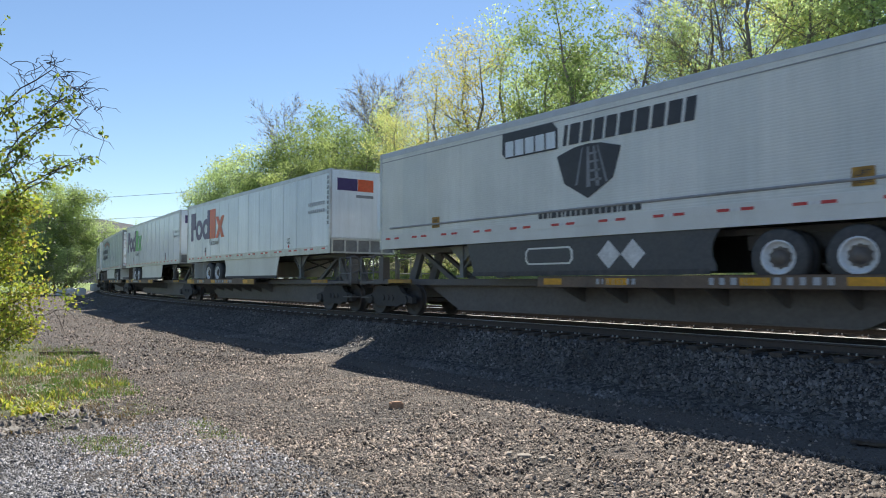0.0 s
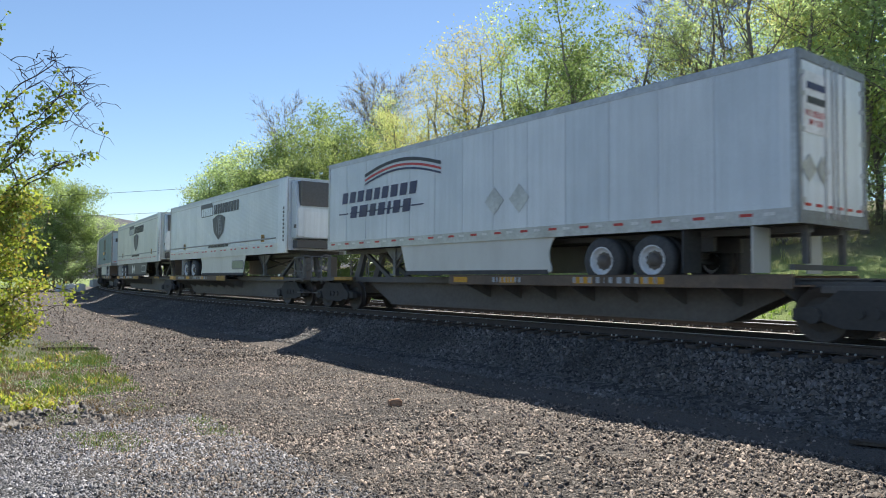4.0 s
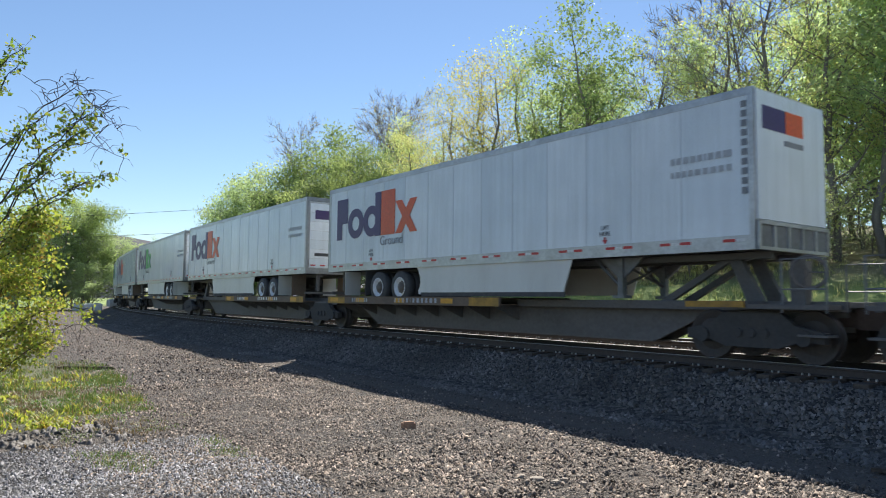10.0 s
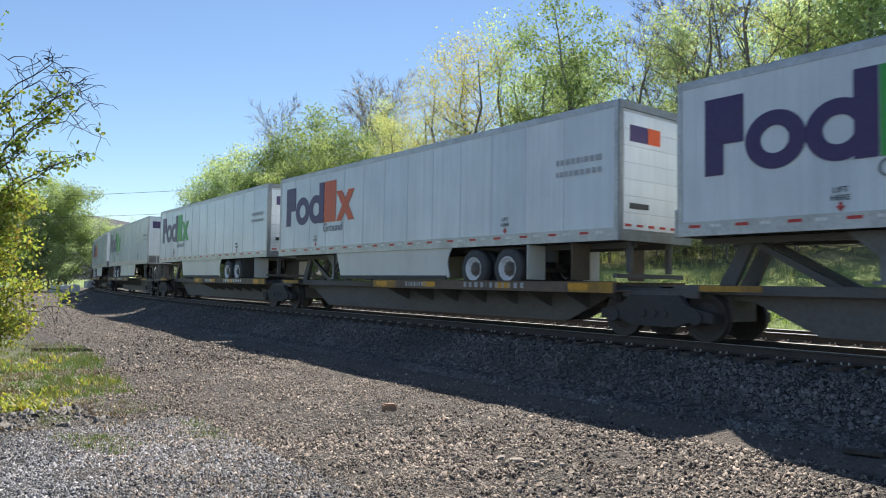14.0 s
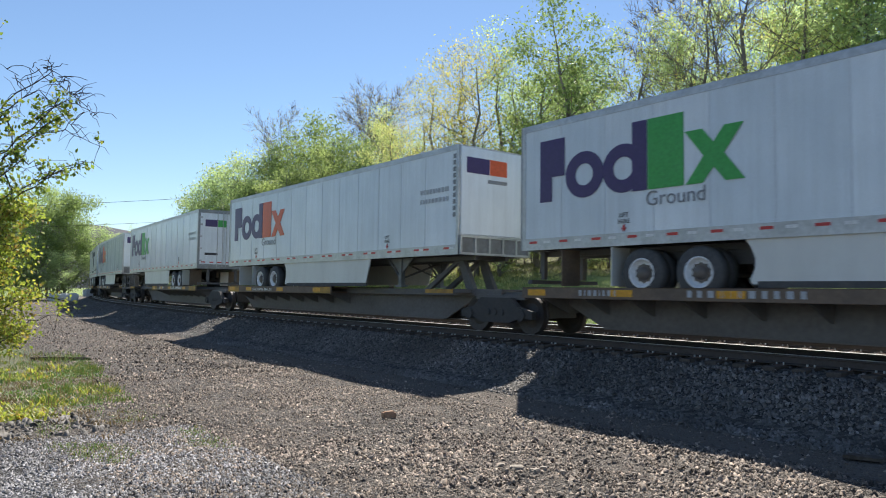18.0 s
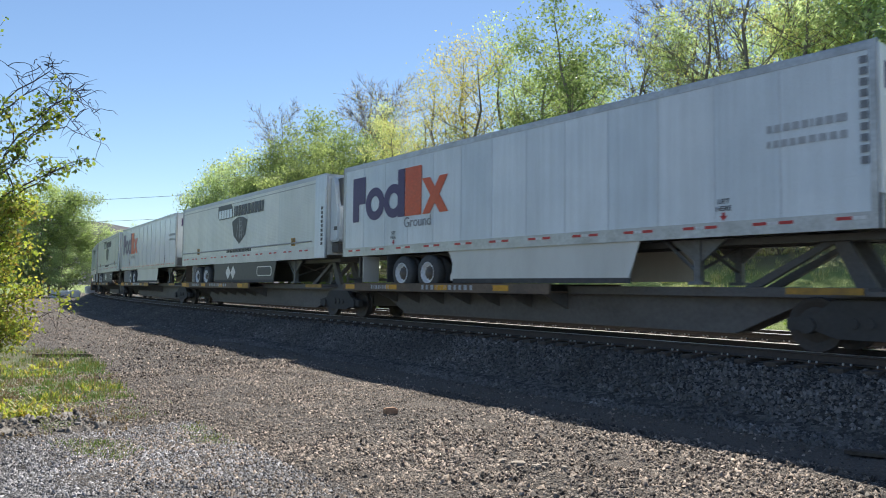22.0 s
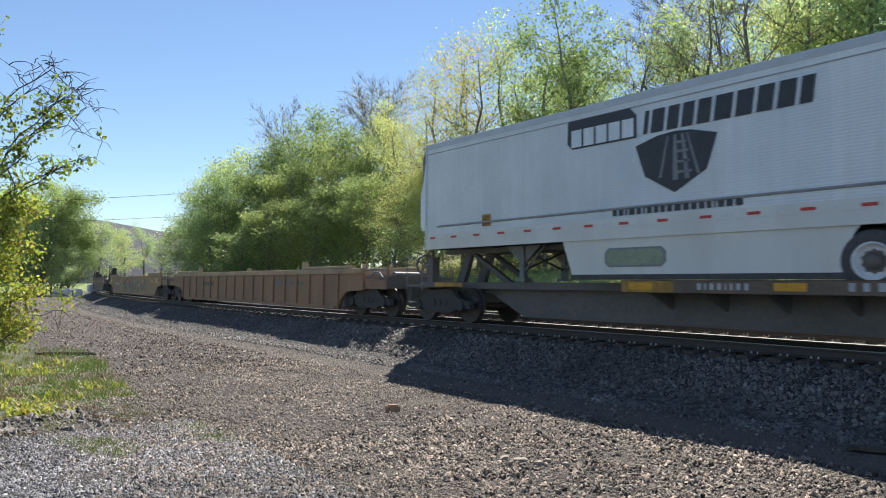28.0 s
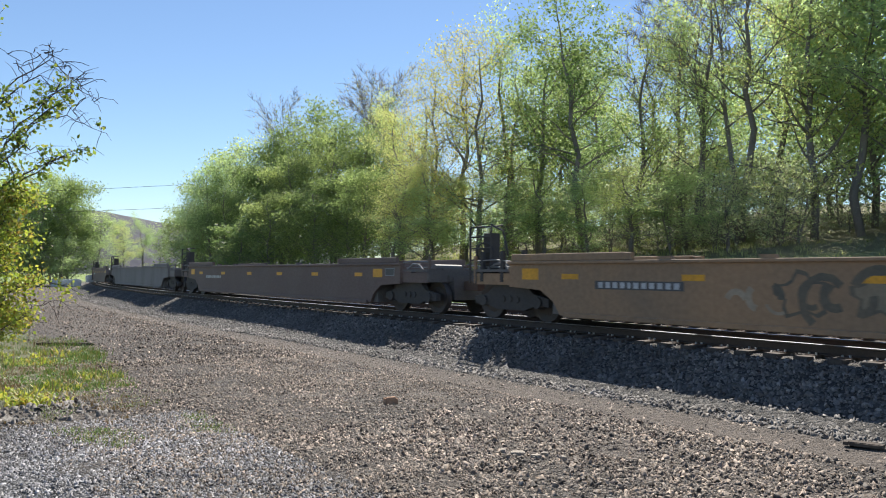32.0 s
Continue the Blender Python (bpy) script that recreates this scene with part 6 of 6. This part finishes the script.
def blades(name, label, mat, count, s0, s1, n0, n1, tall, wide, seed, tuft=14, droop=0.4, category="grass"):
    """Tufts of thin blades."""
    rng = np.random.default_rng(seed)
    k = count // tuft
    ts, tn = rng.uniform(s0, s1, k), rng.uniform(n0, n1, k)
    keep = np.array([noise.noise(Vector((p * 0.7, q * 0.9, seed))) > (0.02 if s0 < 20 and n1 < 5 else -0.12) and not (n1 < 5 and q > 1.75 + 0.127 * p + 0.6 * (s0 < 9)) for p, q in zip(ts, tn)])
    ts, tn = ts[keep], tn[keep]
    base = np.array([tuple(spot(p, q, height(p, q) - 0.01)) for p, q in zip(ts, tn)])
    base = np.repeat(base, tuft, axis=0)
    m = len(base)
    base[:, :2] += rng.normal(0, 0.07, (m, 2))
    h = tall * rng.uniform(0.35, 1.1, (m, 1)) * np.repeat(rng.uniform(0.5, 1.2, (len(ts), 1)), tuft, axis=0)
    a = rng.uniform(0, 6.283, m)
    d = np.stack([np.cos(a), np.sin(a), np.zeros(m)], 1)
    e = np.stack([-np.sin(a), np.cos(a), np.zeros(m)], 1)
    up = np.array([0, 0, 1.0])
    q1 = base + up * h * 0.6 + d * h * droop * 0.3
    q2 = base + up * h + d * h * droop
    w = wide * rng.uniform(0.6, 1.3, (m, 1))
    one = np.stack([base - e * w, base + e * w, q1 + e * w * 0.8, q1 - e * w * 0.8], 1)
    two = np.stack([q1 - e * w * 0.8, q1 + e * w * 0.8, q2 + e * w * 0.1, q2 - e * w * 0.1], 1)
    return tagged(new(name, quads(name, np.concatenate([one, two]), mat)), label, category, kind="stuff")


blades("grass", "patchy green grass and weeds beside the gravel", GRASS_N, 10000, 13.0, 22.0, 1.0, 4.3, 0.17, 0.006, 21)
blades("grass", "pale olive tufts among the weeds", GRASS_N, 9000, 11.8, 24.0, -0.5, 4.6, 0.15, 0.006, 32, 10, 0.7)
blades("grass", "short sparse olive grass at the gravel's edge", GRASS_N, 9000, 8.6, 12.5, 1.7, 3.8, 0.05, 0.005, 31, 9, 0.9)
blades("weeds", "dense low green weeds beside the gravel", GRASS_L, 12000, 12.4, 19.5, -0.2, 3.9, 0.075, 0.013, 41, 16, 0.8, "weeds")
blades("dry_weeds", "matted dry brown grass at the gravel's edge", DRY, 9000, 10.4, 17.5, 1.2, 4.4, 0.06, 0.008, 42, 12, 1.0, "weeds")
blades("weeds", "low broad-leaved weeds beside the gravel", LEAF_S, 5000, 12.0, 20.0, -0.3, 3.6, 0.14, 0.02, 22, 10, 0.9, "weeds")
blades("dry_weeds", "thin dry brown stalks in the grass", DRY, 1600, 11.0, 34.0, -0.6, 3.4, 0.7, 0.004, 23, 6, 0.2, "weeds")
blades("dry_weeds", "dry reddish stubble at the grass edge", DRY, 4200, 10.2, 17.0, 1.5, 4.2, 0.1, 0.006, 24, 10, 0.8, "weeds")
blades("grass", "bright grass strip behind the track", GRASS, 20000, -14.0, 46.0, 20.0, 25.0, 0.22, 0.014, 25, 12)
blades("meadow_grass", "meadow grass on the bank, paled to look sunlit", MEADOW, 26000, -16.0, 46.0, 24.0, 35.0, 0.36, 0.012, 28, 10, 0.6)
stones("lot_stone", "larger flat stones in the lot gravel", GRAVEL, 3000, 0.8, 8.5, 4.5, 8.4, 0.045, 0.085, 9, 0.35)
blades("grass", "rough grass beyond the lane", GRASS, 9000, 24.0, 100.0, -8.0, 3.6, 0.45, 0.02, 27, 12)


def near_shrub():
    """The overhanging shrub at the edge of the lot: arching canes, twigs and leaves."""
    rng = np.random.default_rng(77)
    th = tagged(new("shrub"), "overhanging shrub with arching canes and young yellow-green leaves", "shrub")
    # foot, top of the arch and tip of each cane
    canes = (
        (-7.3, -5.48, 4.54, -4.83, 3.92), (-7.3, -5.70, 4.35, -5.15, 3.75), (-7.2, -5.50, 3.70, -4.95, 4.15),
        (-7.2, -5.60, 3.80, -4.90, 3.60), (-7.1, -5.50, 2.95, -4.89, 3.29), (-7.1, -5.60, 3.30, -5.20, 2.95),
        (-7.1, -5.60, 2.60, -5.15, 2.45), (-7.0, -5.70, 2.25, -5.30, 2.05), (-6.9, -5.60, 1.50, -5.00, 1.28),
        (-6.9, -5.70, 1.00, -5.10, 1.20), (-6.8, -5.85, 1.25, -5.50, 0.90), (-7.0, -6.05, 2.60, -5.60, 2.60),
        (-6.9, -5.95, 1.80, -5.50, 1.60),
    )
    pts_leaf, low_leaf = [], []
    for foot, ax, az, tx, tz in canes:
        cane = [(foot + (ax - foot) * (i / 4) ** 1.3, -0.4 + (az + 0.4) * (1 - (1 - i / 4) ** 1.7)) for i in range(5)]
        cane += [((ax + tx) / 2, (az + tz) / 2 + 0.05), (tx, tz)]
        S = Shape()
        dy = rng.normal(0, 0.3)
        if cane[4][1] < 2.8 and cane[-1][0] < -5.05:
            cane = [(x - 0.05 * i, z) for i, (x, z) in enumerate(cane)]
        knots = [Vector((x, 9.5 + dy * (0.3 + 0.1 * i), z)) for i, (x, z) in enumerate(cane)]
        mz = cane[4][1]
        line = []
        for a, b in zip(knots, knots[1:]):
            for u in (0, 0.33, 0.66):
                line.append(a.lerp(b, u) + Vector((rng.normal(), rng.normal(), rng.normal())) * 0.018)
        line.append(knots[-1])
        m = len(line)
        S.tube(line, [0.012 * (1 - i / m) + 0.003 for i in range(m)], 5)
        for k in range(26 if mz > 2.8 else 12 if cane[-1][0] > -5.05 else 20):
            i = int(m * 0.35 + rng.random() * m * 0.64)
            a = line[min(i, m - 1)]
            d = Vector((rng.normal() + 0.2, rng.normal() * 0.7, rng.normal() * 0.8 - 0.05)).normalized() * rng.uniform(0.12, 0.42)
            b = a + d
            S.tube([a, a.lerp(b, 0.5) + Vector((0, 0, 0.04)), b], [0.004, 0.0035, 0.002], 4)
            high = mz > 2.8
            if not high and a.x > -5.6 and rng.random() < 0.8:
                continue
            if rng.random() < ((0.05 if mz > 4.0 else 0.2) if high else 1.0):
                for j in range(4):
                    (pts_leaf if high else low_leaf).append(tuple(a.lerp(b, rng.random()) + Vector((rng.normal(), rng.normal(), rng.normal())) * 0.03))
        part("cane", S, TWIG, th)
    # wiry curls on the top arch, and leafy sprays
    for k in range(34):
        u = rng.random()
        a = Vector((-5.95 + 1.2 * u, 9.5 + rng.normal() * 0.12, 4.2 + 0.42 * math.sin(math.pi * min(1.0, 0.15 + 0.95 * u)) - 0.3 * u * u))
        pts, d = [a], Vector((rng.normal() * 0.6 + 0.3, rng.normal() * 0.4, rng.normal() * 0.7)).normalized()
        for q in range(5):
            d = (d + Vector((rng.normal() * 0.5, rng.normal() * 0.4, rng.normal() * 0.5 - 0.1))).normalized()
            pts.append(pts[-1] + d * rng.uniform(0.04, 0.1))
        part("twig", Shape().tube(pts, [0.006, 0.0055, 0.005, 0.0045, 0.004, 0.003], 4), TWIG, th)
    sprays = ((-5.95, 3.3, -5.1, 3.95, 60), (-5.7, 3.75, -5.15, 4.05, 34), (-5.95, 2.75, -4.86, 3.25, 46), (-5.95, 3.9, -5.75, 3.2, 30), (-5.9, 3.1, -5.75, 2.4, 40), (-6.7, 4.5, -6.12, 5.05, 44), (-6.6, 4.2, -6.2, 4.8, 22), (-6.5, 3.5, -5.8, 4.05, 44), (-6.5, 2.7, -5.75, 3.3, 54))
    fringe = ((-6.6, 2.0, -5.65, 2.7, 50), (-6.5, 1.5, -5.5, 2.1, 60), (-6.4, 0.9, -5.45, 1.5, 60), (-6.4, 0.4, -5.6, 1.0, 50))
    for x0, z0, x1, z1, count in sprays + fringe:
        a, b = Vector((x0, 9.45, z0)), Vector((x1, 9.5, z1))
        S = Shape().tube([a, a.lerp(b, 0.35) + Vector((0, 0.05, 0.06)), a.lerp(b, 0.7) + Vector((0, -0.04, 0.04)), b], [0.011, 0.009, 0.006, 0.003], 5)
        for k in range(count):
            p = a.lerp(b, 0.25 + 0.75 * rng.random()) + Vector((0, 0, 0.04))
            q = p + Vector((rng.normal() * 0.07, rng.normal() * 0.09, rng.normal() * 0.07))
            S.tube([p, q], [0.003, 0.002], 3)
            (pts_leaf if z1 > 2.8 or z0 > 3 else low_leaf).append(tuple(q))
        part("cane", S, TWIG, th)
    part("foliage", quads("foliage", leaf_cloud(rng, pts_leaf, 0.04, 4, 0.058), LEAF_C), None, th, "fresh green leaves")
    part("foliage", quads("foliage", leaf_cloud(rng, low_leaf, 0.1, 10, 0.05), LEAF_S), None, th, "yellow-green and reddish leaves")


near_shrub()


def lump(name, x, y, z, sx, sy, sz, mat, label, category, seed, rz=0):
    rng = random.Random(seed)
    bm = bmesh.new()
    bmesh.ops.create_cube(bm, size=1)
    bmesh.ops.bevel(bm, geom=bm.edges[:], offset=0.12, segments=2, affect="EDGES")
    for v in bm.verts:
        v.co = Vector((v.co.x * sx * rng.uniform(0.9, 1.08), v.co.y * sy * rng.uniform(0.9, 1.08), (v.co.z + 0.5) * sz * rng.uniform(0.92, 1.06)))
    me = bpy.data.meshes.new(name)
    bm.to_mesh(me)
    bm.free()
    me.materials.append(mat)
    ob = new(name, me)
    ob.matrix_basis = pose(x, y, z, 0, 0, rz)
    return tagged(ob, label, category)


lump("brick", -0.82, 11.2, -0.4, 0.2, 0.15, 0.12, BRICK, "broken tan brick lying on the gravel", "brick", 3, 20)
lump("board", 5.07, 8.62, ground_at(5.07, 8.62) + 0.02, 0.42, 0.16, 0.05, TIE, "short weathered board on the ballast edge", "board", 4, -30)
for i, (x, y, w) in enumerate(((0.86, 8.12, 0.16), (1.05, 7.98, 0.12), (0.7, 8.22, 0.1), (1.34, 7.93, 0.09), (1.16, 8.1, 0.08))):
    lump("flat_stone", x, y, -0.4, w, w * 0.7, 0.05, PALESTONE, "pale flat stone bedded in the dirt", "stone", 10 + i, i * 40)
lump("plank", -10.3, 19.3, ground_at(-10.3, 19.3), 1.5, 0.13, 0.09, TIE, "dark old timber lying in the grass", "plank", 6, 5)
for i, (x, y, w) in enumerate(((-51.6, 94.4, 1.2), (-50.4, 94.6, 1.1), (-49.3, 94.9, 1.15), (-47.6, 95.4, 1.2), (-51.0, 95.8, 1.1))):
    lump("wrapped_bale", x, y, ground_at(x, y), w, w, 1.05, PLASTIC, "white plastic-wrapped bale at the lane's far end", "bale", 30 + i, 15 * i)
for i in range(3):
    lump("timber_stack", -57.5 + i * 1.2, 92.0, ground_at(-57, 92), 3.2, 0.7, 0.55, TIE, "low dark stack of old timbers", "timber", 40 + i, 10)


def wires():
    for a, b, sag in (((-85, 68, 7.6), (-15, 71, 11.4), 0.5), ((-88, 74, 6.2), (-18, 76, 9.4), 0.4), ((16.5, 37, 9.8), (36, 35, 14.6), 0.2)):
        S = Shape()
        pts = [Vector(a).lerp(Vector(b), i / 16) - Vector((0, 0, sag * 4 * (i / 16) * (1 - i / 16))) for i in range(17)]
        S.tube(pts, 0.022, 4)
        tagged(new("overhead_cable", S.mesh("overhead_cable", WIRE)), "thin dark overhead cable between the trees", "cable", "overhead cables")


wires()
motions()
